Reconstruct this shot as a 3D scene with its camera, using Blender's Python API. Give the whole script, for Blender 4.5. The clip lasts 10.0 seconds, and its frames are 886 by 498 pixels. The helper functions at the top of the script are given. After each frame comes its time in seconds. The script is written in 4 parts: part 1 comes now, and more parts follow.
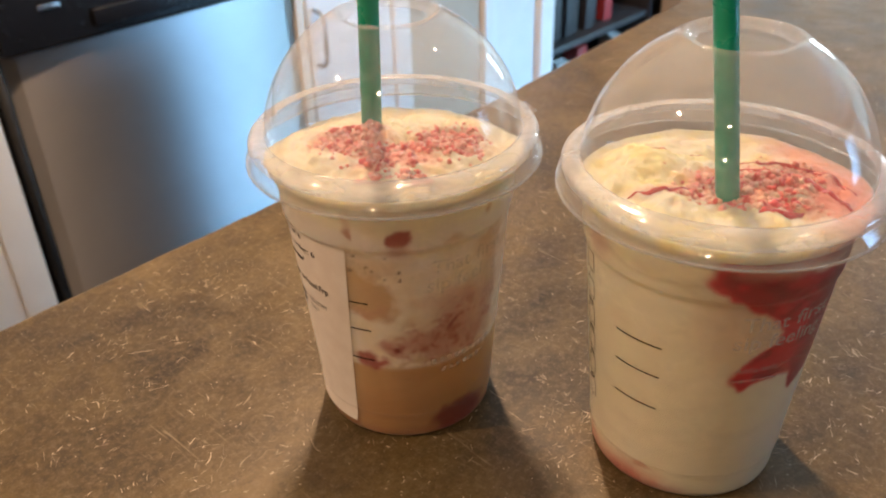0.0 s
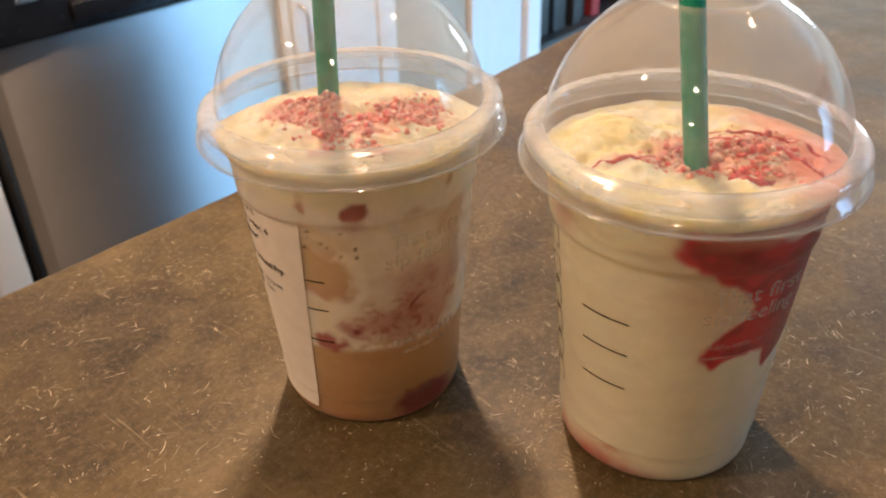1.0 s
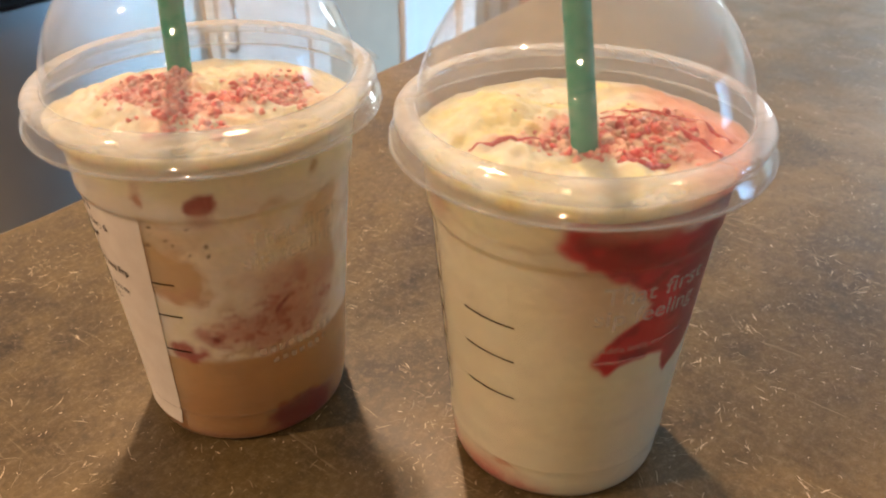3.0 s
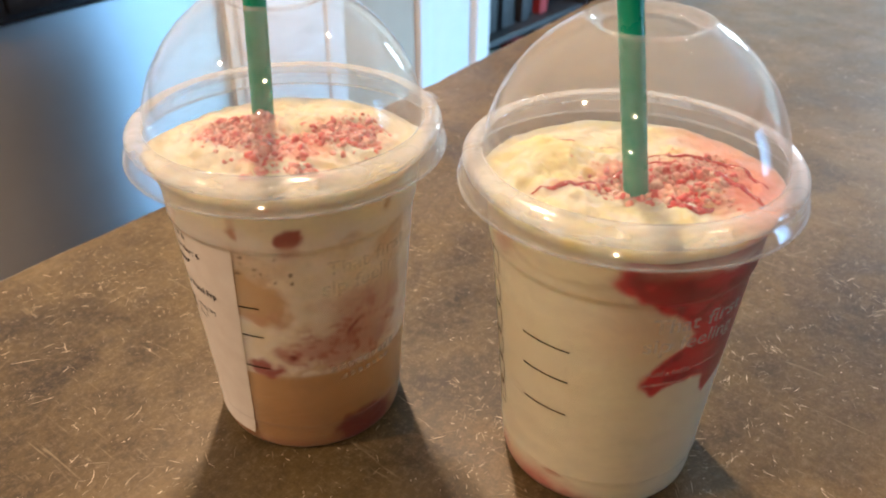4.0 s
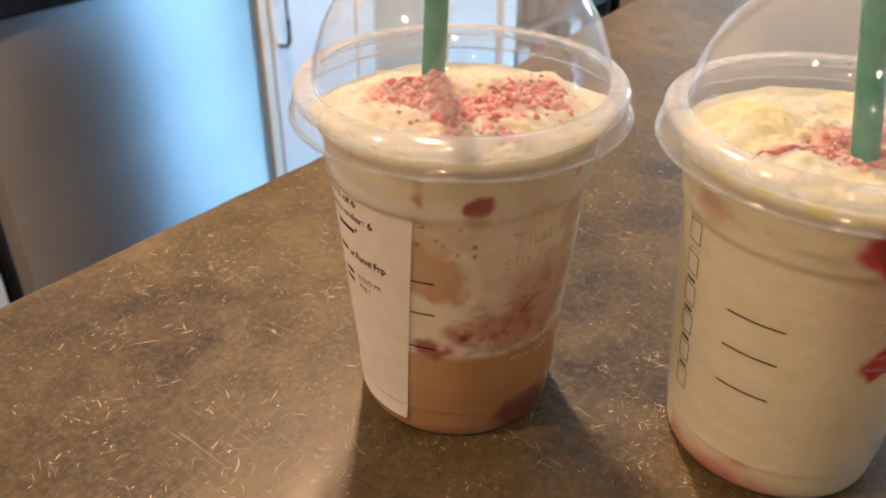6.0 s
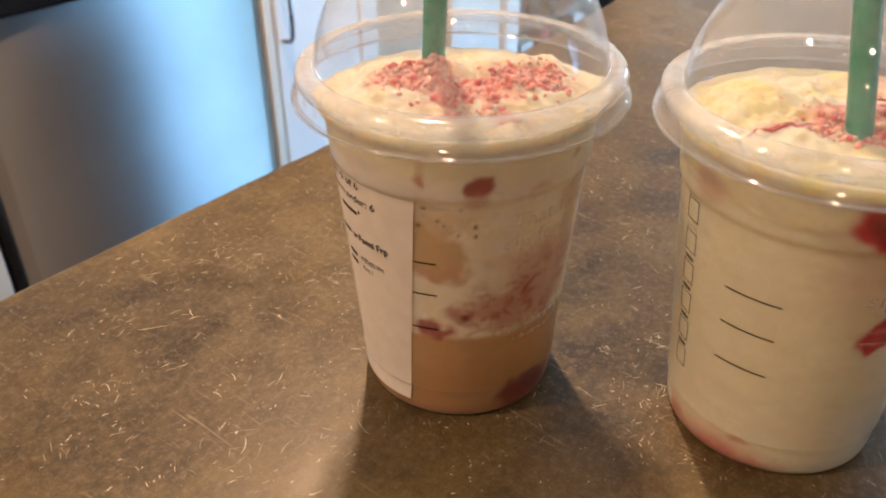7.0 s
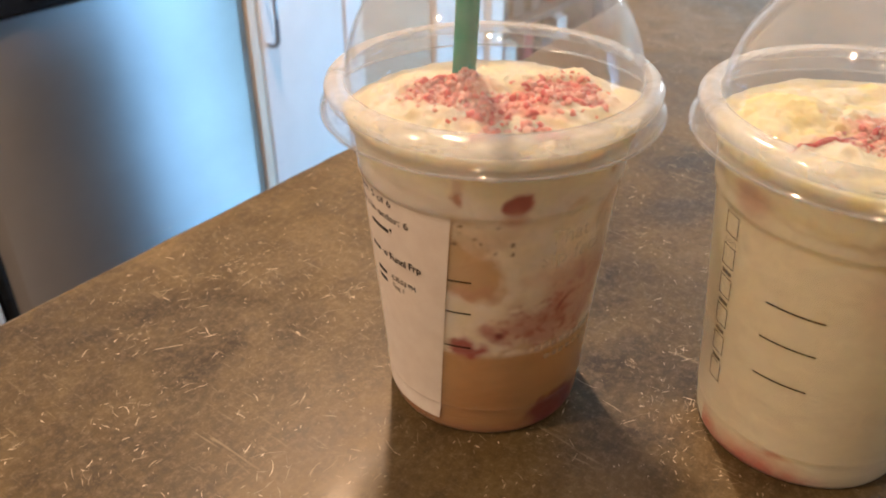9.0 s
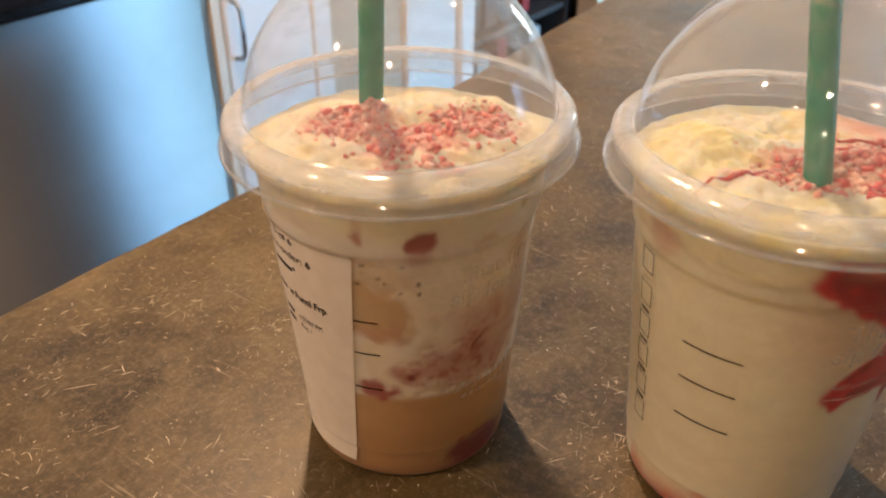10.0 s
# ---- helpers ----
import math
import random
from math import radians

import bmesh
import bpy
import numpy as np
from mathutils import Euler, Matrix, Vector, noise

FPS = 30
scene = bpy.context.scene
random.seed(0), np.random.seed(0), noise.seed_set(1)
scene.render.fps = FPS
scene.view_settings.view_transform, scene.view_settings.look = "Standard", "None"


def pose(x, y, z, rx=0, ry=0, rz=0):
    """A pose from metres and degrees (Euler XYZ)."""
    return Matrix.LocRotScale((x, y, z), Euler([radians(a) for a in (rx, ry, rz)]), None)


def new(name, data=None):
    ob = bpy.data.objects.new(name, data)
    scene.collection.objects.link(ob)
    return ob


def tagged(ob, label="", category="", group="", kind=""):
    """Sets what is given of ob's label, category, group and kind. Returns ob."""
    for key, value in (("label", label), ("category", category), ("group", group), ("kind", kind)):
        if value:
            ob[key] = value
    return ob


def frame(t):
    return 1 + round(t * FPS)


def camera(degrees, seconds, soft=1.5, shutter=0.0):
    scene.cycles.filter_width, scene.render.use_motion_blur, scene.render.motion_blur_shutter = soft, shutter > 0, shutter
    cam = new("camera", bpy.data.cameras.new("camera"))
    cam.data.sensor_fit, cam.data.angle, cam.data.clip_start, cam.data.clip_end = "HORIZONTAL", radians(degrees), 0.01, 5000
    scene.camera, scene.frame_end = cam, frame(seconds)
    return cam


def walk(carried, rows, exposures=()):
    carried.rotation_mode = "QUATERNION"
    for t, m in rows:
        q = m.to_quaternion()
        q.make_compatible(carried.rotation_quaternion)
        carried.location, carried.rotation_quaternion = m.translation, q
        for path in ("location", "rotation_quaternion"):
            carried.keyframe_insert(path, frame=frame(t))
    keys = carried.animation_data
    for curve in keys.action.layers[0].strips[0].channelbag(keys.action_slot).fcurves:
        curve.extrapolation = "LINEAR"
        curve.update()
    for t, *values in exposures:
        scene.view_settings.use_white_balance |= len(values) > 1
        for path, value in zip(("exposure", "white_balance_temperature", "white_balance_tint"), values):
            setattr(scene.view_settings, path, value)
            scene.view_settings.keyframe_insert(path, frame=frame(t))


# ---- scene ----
TOP = 0.92          # height of the island worktop
CUP_A, CUP_B = (0.0, 0.0), (0.1048, -0.0317)

# ---- camera and its walk ----
cam = camera(55.2, 10.0, soft=1.9)
scene.cycles.transparent_max_bounces = 32
cam.data.dof.use_dof, cam.data.dof.focus_distance, cam.data.dof.aperture_fstop = True, 0.285, 20.0
ROWS = [
    (0.0, 0.0221, -0.2724, 0.2320, 58.39, 1.41, 0.45),
    (0.5, 0.0330, -0.2671, 0.2197, 58.63, 1.49, -0.13),
    (1.0, 0.0321, -0.2660, 0.2188, 58.32, 1.45, -0.23),
    (1.5, 0.0447, -0.2549, 0.2154, 58.50, 1.22, -0.39),
    (2.0, 0.0508, -0.2434, 0.2081, 58.19, 1.58, -0.68),
    (2.5, 0.0537, -0.2375, 0.2012, 57.85, 0.63, -2.93),
    (2.7, 0.0542, -0.2371, 0.2020, 57.81, 0.15, -3.87),
    (3.8, 0.0486, -0.2569, 0.2135, 57.87, -0.02, -3.31),
    (4.0, 0.0362, -0.2560, 0.2238, 57.89, -0.15, -3.15),
    (4.5, -0.0187, -0.2339, 0.2223, 57.71, -0.58, -2.50),
    (5.0, -0.0214, -0.2425, 0.2128, 57.86, -0.81, -2.27),
    (5.5, -0.0179, -0.2401, 0.2068, 57.67, -0.60, -2.35),
    (6.8, -0.0162, -0.2445, 0.2069, 57.59, 0.08, -2.62),
    (7.0, -0.0159, -0.2461, 0.2052, 57.34, 0.24, -2.52),
    (7.5, -0.0188, -0.2462, 0.2055, 57.22, 0.25, -2.53),
    (8.0, -0.0195, -0.2415, 0.2050, 57.09, 0.38, -2.62),
    (8.5, -0.0273, -0.2414, 0.2047, 57.26, 0.12, -3.44),
    (9.0, -0.0312, -0.2387, 0.2068, 57.45, 0.07, -3.93),
    (9.5, -0.0296, -0.2327, 0.2092, 57.64, -0.07, -4.25),
    (10.0, -0.0091, -0.2264, 0.2077, 58.04, -0.09, -5.34),
]
EXPOSURE = 0.11
# the picture grows warmer towards the first close view and cooler after the turn
TONES = [(0.0, 0.0, 6850, 12), (1.5, 0.0, 7000, 12), (2.2, 0.0, 7350, 13), (2.7, 0.03, 7200, 12), (4.0, 0.15, 6400, 9), (4.5, -0.03, 6150, 9), (5.5, 0.06, 6450, 10),
         (7.0, 0.06, 6650, 12), (8.5, 0.03, 6650, 12), (9.5, 0.02, 6700, 12), (10.0, -0.10, 6900, 12)]
walk(cam, [(t, pose(x, y, TOP + z, rx, ry, rz)) for t, x, y, z, rx, ry, rz in ROWS], [(t, EXPOSURE + stops, kelvin, tint) for t, stops, kelvin, tint in TONES])

# ---- world and lights ----
# The kitchen's own frame: x along the island's far edge, y across the aisle to the cabinets, z up from the floor.
ROOM = pose(-0.0686, 0.18, 0, 0, 0, 48.47)
S0, S1, M0, M1, CEIL = -2.6, 5.2, -3.4, 1.66, 2.44

world = bpy.data.worlds.new("sky")
scene.world = world
world.use_nodes = True
sky = world.node_tree.nodes.new("ShaderNodeTexSky")
sky.sky_type, sky.sun_disc, sky.sun_elevation, sky.sun_rotation = "NISHITA", False, radians(35), radians(200)
background = world.node_tree.nodes["Background"]
background.inputs[1].default_value = 0.1
world.node_tree.links.new(sky.outputs[0], background.inputs[0])


def area_lamp(name, m, w, h, power, colour, shape="RECTANGLE", spread=180):
    lamp = bpy.data.lights.new(name, "AREA")
    lamp.shape, lamp.size, lamp.size_y, lamp.energy, lamp.color, lamp.spread = shape, w, h, power, colour, radians(spread)
    ob = new(name, lamp)
    ob.matrix_world = m
    return ob


LAMPS = [(0.90, 0.30, 2.0), (-1.20, -0.36, 23.0), (-0.09, 0.93, 40.0), (-0.25, -1.12, 4.5), (-0.60, -2.20, 10.0)]     # downlights: world x and y, power; the last is added fill for the cup fronts
for lx, ly, power in LAMPS:
    area_lamp("downlight_lamp", pose(lx, ly, CEIL - 0.012), 0.085, 0.085, power, (1.0, 0.685, 0.455), "DISK")
# daylight through the two leaves of the glazed door, one set dimmer and bluer to grade the steel's reflection, and the
# window of the end wall
area_lamp("daylight_door", ROOM @ pose(4.42, M0 - 0.03, 1.05, 90, 0, 0), 1.22, 1.98, 190.0, (0.33, 0.68, 1.0), spread=100)
area_lamp("daylight_dim_leaf", ROOM @ pose(3.05, M0 - 0.03, 1.05, 90, 0, 0), 1.40, 1.98, 92.0, (0.24, 0.55, 1.0), spread=100)
area_lamp("daylight_window", ROOM @ pose(S1 + 0.03, 0.15, 1.55, 0, 90, 0), 0.95, 0.55, 28.0, (0.70, 0.87, 1.0))


# ---- materials ----
class Mat:
    """A node material; node() adds a node, sets its inputs and returns it."""

    def __init__(self, name):
        self.mat = bpy.data.materials.new(name)
        self.mat.use_nodes = True
        self.tree = self.mat.node_tree
        self.bsdf = self.tree.nodes["Principled BSDF"]
        self.out = self.tree.nodes["Material Output"]

    def node(self, kind, props=None, **inputs):
        n = self.tree.nodes.new("ShaderNode" + kind)
        for k, v in (props or {}).items():
            if k == "blend_type":
                n.blend_type = v
            elif k == "layer_name":
                n.layer_name = v
            elif k == "direction_type":
                n.direction_type = v
            elif k == "axis":
                n.axis = v
            elif k == "operation":
                n.operation = v
        for k, v in inputs.items():
            self.set(n, k.replace("_", " "), v)
        return n

    def set(self, n, key, v):
        sock = n.inputs[int(key[1:])] if key[0] == "i" and key[1:].isdigit() else n.inputs[key]
        if isinstance(v, bpy.types.NodeSocket):
            self.tree.links.new(v, sock)
        elif isinstance(v, bpy.types.Node):
            self.tree.links.new(v.outputs[0], sock)
        else:
            sock.default_value = (*v, 1.0) if isinstance(v, tuple) and len(v) == 3 and sock.type == "RGBA" else v

    def p(self, **inputs):
        for k, v in inputs.items():
            self.set(self.bsdf, k.replace("_", " "), v)
        return self

    def coords(self, scale=(1, 1, 1), turn=0.0):
        tc = self.node("TexCoord")
        mp = self.node("Mapping")
        self.tree.links.new(tc.outputs["Object"], mp.inputs["Vector"])
        mp.inputs["Scale"].default_value = scale
        mp.inputs["Rotation"].default_value = (0, 0, radians(turn))
        return mp.outputs[0]

    def noise(self, scale, detail=4.0, rough=0.55, vec=None, distort=0.0):
        n = self.node("TexNoise", Scale=scale, Detail=detail, Roughness=rough, Distortion=distort)
        self.tree.links.new(vec if vec is not None else self.coords(), n.inputs["Vector"])
        return n.outputs["Fac"]

    def ramp(self, fac, *stops):
        r = self.node("ValToRGB")
        self.tree.links.new(fac, r.inputs[0])
        els = r.color_ramp.elements
        while len(els) < len(stops):
            els.new(0.5)
        for e, (pos, col) in zip(els, stops):
            e.position, e.color = pos, ((col, col, col, 1) if not isinstance(col, tuple) else (*col, 1))
        return r.outputs[0]

    def mix(self, fac, a, b, mode="MIX"):
        n = self.node("MixRGB", {"blend_type": mode})
        for key, v in zip(("Fac", "Color1", "Color2"), (fac, a, b)):
            self.set(n, key, v)
        return n.outputs[0]

    def bump(self, height, strength, distance):
        n = self.node("Bump", Strength=strength, Distance=distance)
        self.tree.links.new(height, n.inputs["Height"])
        self.tree.links.new(n.outputs[0], self.bsdf.inputs["Normal"])
        return n


def plain(name, colour, rough, vary=0.12, scale=30.0, metal=0.0, bump=0.0):
    """A painted or moulded surface with slight mottling in colour and gloss."""
    m = Mat(name)
    f = m.noise(scale)
    dark = tuple(c * (1 - vary) for c in colour)
    m.p(Base_Color=m.ramp(f, (0.3, dark), (0.7, colour)), Metallic=metal)
    m.p(Roughness=m.ramp(m.noise(scale * 3.1), (0.3, max(rough - 0.08, 0.02)), (0.7, min(rough + 0.08, 1))))
    if bump:
        m.bump(m.noise(scale * 8), bump, 0.001)
    return m.mat


def make_worktop():
    """Dark brown laminate, mottled grey and ochre, worn matt in patches."""
    m = Mat("worktop_laminate")
    v = m.coords()
    big = m.noise(9.0, 5, 0.6, v, 0.6)
    mid = m.noise(42.0, 6, 0.65, v, 0.4)
    fine = m.noise(760.0, 4, 0.7, v)
    fleck = m.noise(300.0, 5, 0.75, v, 0.25)
    base = m.ramp(big, (0.36, (0.028, 0.018, 0.0075)), (0.50, (0.077, 0.052, 0.0195)), (0.64, (0.148, 0.105, 0.044)))
    base = m.mix(m.ramp(mid, (0.38, 0.0), (0.72, 0.75)), base, (0.128, 0.090, 0.036))
    base = m.mix(m.ramp(m.noise(70.0, 5, 0.7, v), (0.50, 0.0), (0.75, 0.65)), base, (0.028, 0.019, 0.0105))
    base = m.mix(m.ramp(fleck, (0.49, 0.0), (0.72, 0.6)), base, (0.195, 0.147, 0.089))
    base = m.mix(m.ramp(fleck, (0.28, 0.6), (0.45, 0.0)), base, (0.024, 0.016, 0.0085))
    base = m.mix(m.ramp(fine, (0.56, 0.0), (0.80, 0.6)), base, (0.24, 0.185, 0.12))
    base = m.mix(m.ramp(fine, (0.26, 0.35), (0.42, 0.0)), base, (0.020, 0.013, 0.007))
    # hairline scuffs in three directions, gathered in patches
    for turn, offs in ((25, 11.0), (78, 6.5), (-38, 17.0)):
        streak = m.noise(1.0, 3, 0.6, m.coords((420.0, 26.0, 1.0), turn), 0.9)
        patch = m.noise(offs * 2.2, 3, 0.6, v)
        f = m.mix(1.0, m.ramp(streak, (0.64, 0.0), (0.72, 1.0)), m.ramp(patch, (0.50, 0.0), (0.66, 0.8)), "MULTIPLY")
        base = m.mix(f, base, (0.30, 0.24, 0.15))
    m.p(Base_Color=base, Roughness=m.ramp(mid, (0.3, 0.30), (0.7, 0.48)), Specular_IOR_Level=0.33)
    m.bump(fine, 0.07, 0.0006)
    return m.mat


def make_scratch():
    """Scraped laminate, paler in some marks than in others."""
    m = Mat("scraped_laminate")
    g = m.node("NewGeometry")
    m.p(Base_Color=m.ramp(g.outputs["Random Per Island"], (0.0, (0.15, 0.115, 0.068)), (0.6, (0.32, 0.255, 0.165)), (1.0, (0.72, 0.60, 0.45))), Roughness=0.5)
    return m.mat


def make_plastic(name, haze, rough, tint=(0.99, 0.99, 0.985), fog=0.0, ripple=0.0, shine=0.022, grazing=0.45):
    """Thin clear plastic: see-through, glossy by Fresnel, with wiped condensation and a little milky haze that partly
    stands in for room reflections.
    """
    m = Mat(name)
    clear = m.node("BsdfTransparent", Color=tint)
    gloss = m.node("BsdfGlossy", Color=(1.0, 1.0, 1.0), Roughness=rough)
    fres = m.node("LayerWeight", Blend=0.5)
    steep = m.node("Math", {"operation": "POWER"}, i0=fres.outputs["Facing"], i1=4.5)
    share = m.node("Math", {"operation": "MULTIPLY_ADD"}, i0=steep, i1=grazing, i2=shine)
    a = m.node("MixShader", i0=share, i1=clear, i2=gloss)
    # the milk's bluish tint imitates cool daylight reflected in the plastic
    milk = m.node("BsdfDiffuse", Color=(0.84, 0.86, 0.90))
    back = m.node("BsdfTranslucent", Color=(0.84, 0.86, 0.90))
    b = m.node("MixShader", i0=0.5, i1=milk, i2=back)
    f = m.ramp(m.noise(60.0, 5, 0.65, m.coords((1, 1, 2.2)), 0.8), (0.42, haze), (0.72, haze + fog))
    c = m.node("MixShader", i0=f, i1=a, i2=b)
    m.tree.links.new(c.outputs[0], m.out.inputs["Surface"])
    if ripple:
        bp = m.node("Bump", Strength=ripple, Distance=0.0006)
        m.tree.links.new(m.noise(140.0, 3, 0.5), bp.inputs["Height"])
        for n in (gloss, fres):
            m.tree.links.new(bp.outputs[0], n.inputs["Normal"])
    m.tree.nodes.remove(m.bsdf)
    return m.mat


def make_food(name, rough, scatter, grain=900.0, bump=0.15, gloss=0.35, coarse=0.0, deep=0.003):
    """Food coloured by the mesh's own colour attribute, with fine grain."""
    m = Mat(name)
    at = m.node("VertexColor", {"layer_name": "food"})
    f = m.ramp(m.noise(grain, 4, 0.7), (0.3, 0.86), (0.7, 1.04))
    m.p(Base_Color=m.mix(1.0, at.outputs[0], f, "MULTIPLY"), Roughness=rough, Specular_IOR_Level=gloss)
    m.p(Subsurface_Weight=scatter, Subsurface_Radius=(1.0, 0.80, 0.58), Subsurface_Scale=deep)
    h = m.noise(grain * 0.5, 5, 0.7)
    if coarse:
        h = m.mix(coarse, h, m.noise(grain * 0.12, 4, 0.6))
    m.bump(h, bump, 0.0006)
    return m.mat


def make_steel():
    m = Mat("brushed_steel")
    grain = m.noise(1.0, 4, 0.7, m.coords((3.0, 3.0, 900.0)))
    stain = m.noise(3.0, 4, 0.6)
    m.p(Base_Color=m.ramp(stain, (0.3, (0.33, 0.33, 0.33)), (0.7, (0.39, 0.39, 0.39))), Metallic=1.0,
        Roughness=m.ramp(grain, (0.3, 0.37), (0.7, 0.45)), Anisotropic=0.92)
    m.p(Anisotropic_Rotation=0.25)
    tan = m.node("Tangent", {"direction_type": "RADIAL", "axis": "Z"})
    m.tree.links.new(tan.outputs[0], m.bsdf.inputs["Tangent"])
    return m.mat


def make_print(name, colour, see):
    """Thin ink on clear plastic; see is how much shows through it."""
    m = Mat(name)
    worn = m.ramp(m.noise(700.0, 4, 0.7), (0.3, see), (0.75, min(see + 0.3, 1.0)))
    ink = m.node("BsdfDiffuse", Color=colour)
    clear = m.node("BsdfTransparent")
    s = m.node("MixShader", i0=worn, i1=ink, i2=clear)
    m.tree.links.new(s.outputs[0], m.out.inputs["Surface"])
    m.tree.nodes.remove(m.bsdf)
    return m.mat


def make_paper():
    """Thin white label paper that lets some light through."""
    m = Mat("thermal_paper")
    tone = m.ramp(m.noise(160.0), (0.3, (0.84, 0.78, 0.72)), (0.7, (0.90, 0.85, 0.79)))
    face = m.node("BsdfDiffuse", Color=tone)
    glow = m.node("BsdfTranslucent", Color=tone)
    s = m.node("MixShader", i0=0.25, i1=face, i2=glow)
    m.tree.links.new(s.outputs[0], m.out.inputs["Surface"])
    m.tree.nodes.remove(m.bsdf)
    return m.mat


def make_wood_floor():
    m = Mat("oak_boards")
    g = m.noise(1.0, 6, 0.65, m.coords((2.0, 40.0, 1.0)), 0.5)
    m.p(Base_Color=m.ramp(g, (0.3, (0.050, 0.040, 0.034)), (0.7, (0.085, 0.068, 0.055))), Roughness=0.4)
    m.bump(g, 0.1, 0.001)
    return m.mat


def make_glow(name, colour, strength):
    m = Mat(name)
    m.p(Base_Color=(0.8, 0.8, 0.8), Emission_Color=colour, Emission_Strength=strength)
    return m.mat


WORKTOP = make_worktop()
SCRATCH = make_scratch()
LID_CLEAR = make_plastic("clear_lid_plastic", 0.055, 0.035, fog=0.06, ripple=0.04, shine=0.03)
RIM_CLEAR = make_plastic("milky_rim_plastic", 0.055, 0.07, fog=0.09, ripple=0.08, shine=0.05)
RIB_CLEAR = make_plastic("rib_plastic", 0.04, 0.1, shine=0.0, grazing=0.0)
BEAD = make_plastic("rolled_edge_plastic", 0.25, 0.08, fog=0.1, shine=0.10)
SHOULDER = make_plastic("frosted_shoulder_plastic", 0.25, 0.10, fog=0.12, ripple=0.1, shine=0.07)
CUP_CLEAR = make_plastic("clear_cup_plastic", 0.03, 0.05, fog=0.05, ripple=0.05, grazing=0.22)
DRINK = make_food("blended_drink", 0.42, 1.0, 700.0, 0.05, 0.3, deep=0.016)
CREAM = make_food("whipped_cream", 0.5, 0.85, 420.0, 0.5, 0.3, 0.6, deep=0.009)
CRUMB = make_food("cake_crumbs", 0.42, 0.6, 900.0, 0.5, 0.5, deep=0.0015)
SYRUP = plain("strawberry_syrup", (0.52, 0.06, 0.06), 0.22, 0.4, 260)
STRAW = plain("green_straw_plastic", (0.0, 0.27, 0.165), 0.28, 0.04, 40)
PAPER = make_paper()
INK = plain("black_ink", (0.025, 0.022, 0.02), 0.6, 0.3, 900)
CUP_INK = make_print("dark_cup_ink", (0.045, 0.037, 0.03), 0.05)
FINE_INK = make_print("thin_cup_ink", (0.10, 0.085, 0.075), 0.42)
WHITE_INK = make_print("white_cup_ink", (0.85, 0.80, 0.76), 0.50)
GHOST_INK = make_print("ghost_white_ink", (0.85, 0.80, 0.74), 0.80)
FAINT_INK = make_print("faint_white_ink", (0.85, 0.80, 0.74), 0.68)
STEEL = make_steel()
BLACK = plain("black_enamel", (0.012, 0.013, 0.016), 0.22, 0.3, 20)
RUBBER = plain("black_gap", (0.010, 0.010, 0.010), 0.7, 0.3, 20)
WHITE = plain("white_cabinet_paint", (0.78, 0.78, 0.77), 0.42, 0.06, 14, bump=0.04)
CREAM_PAINT = plain("cream_trim_paint", (0.70, 0.64, 0.54), 0.5, 0.08, 16)
GREY_PAINT = plain("grey_island_paint", (0.085, 0.078, 0.075), 0.5, 0.1, 12)
TAUPE = plain("taupe_wall_paint", (0.17, 0.15, 0.14), 0.7, 0.1, 6)
TAN = plain("tan_wall_paint", (0.46, 0.37, 0.28), 0.6, 0.1, 9, bump=0.05)
GREY_METAL = plain("brushed_nickel", (0.42, 0.42, 0.43), 0.32, 0.15, 50, 1.0)
WALL = plain("wall_paint", (0.56, 0.51, 0.44), 0.7, 0.08, 6, bump=0.05)
CEILING = plain("ceiling_paint", (0.78, 0.76, 0.73), 0.8, 0.05, 6)
DARK = plain("dark_shelf_paint", (0.035, 0.030, 0.030), 0.5, 0.3, 10)
RED_PACK = plain("red_packet", (0.34, 0.03, 0.03), 0.4, 0.3, 30)
PALE_PACK = plain("pale_packet", (0.50, 0.45, 0.42), 0.5, 0.2, 30)
FLOOR = make_wood_floor()
LENS = make_glow("lamp_diffuser", (1.0, 0.78, 0.52), 6.0)


# ---- mesh helpers ----
def to_mesh(name, bm, material, smooth=True):
    me = bpy.data.meshes.new(name)
    bm.normal_update()
    bm.to_mesh(me)
    bm.free()
    for poly in me.polygons:
        poly.use_smooth = smooth
    me.materials.append(material)
    return me


def part(name, bm, material, parent, label="", smooth=True):
    ob = new(name, to_mesh(name, bm, material, smooth))
    ob.parent = parent
    if label:
        tagged(ob, label)
    return ob


def thing(name, m, label, category, group="", kind=""):
    ob = new(name)
    ob.empty_display_size = 0.02
    ob.matrix_world = m
    return tagged(ob, label, category, group, kind)


def box(x0, x1, y0, y1, z0, z1, bevel=0.0, segs=2, bm=None):
    own = bm is None
    b = bmesh.new()
    bmesh.ops.create_cube(b, size=1.0)
    for v in b.verts:
        v.co = Vector(((x0 + x1) / 2 + v.co.x * (x1 - x0), (y0 + y1) / 2 + v.co.y * (y1 - y0), (z0 + z1) / 2 + v.co.z * (z1 - z0)))
    if bevel:
        bmesh.ops.bevel(b, geom=list(b.edges), offset=bevel, segments=segs, affect="EDGES", profile=0.6)
    if own:
        return b
    me = bpy.data.meshes.new("scrap")
    b.to_mesh(me)
    b.free()
    bm.from_mesh(me)
    bpy.data.meshes.remove(me)
    return bm


def structure(name, bm, material, label, smooth=False):
    ob = new(name, to_mesh(name, bm, material, smooth))
    ob.matrix_world = ROOM
    return tagged(ob, label, name.split("_")[0], kind="structure")


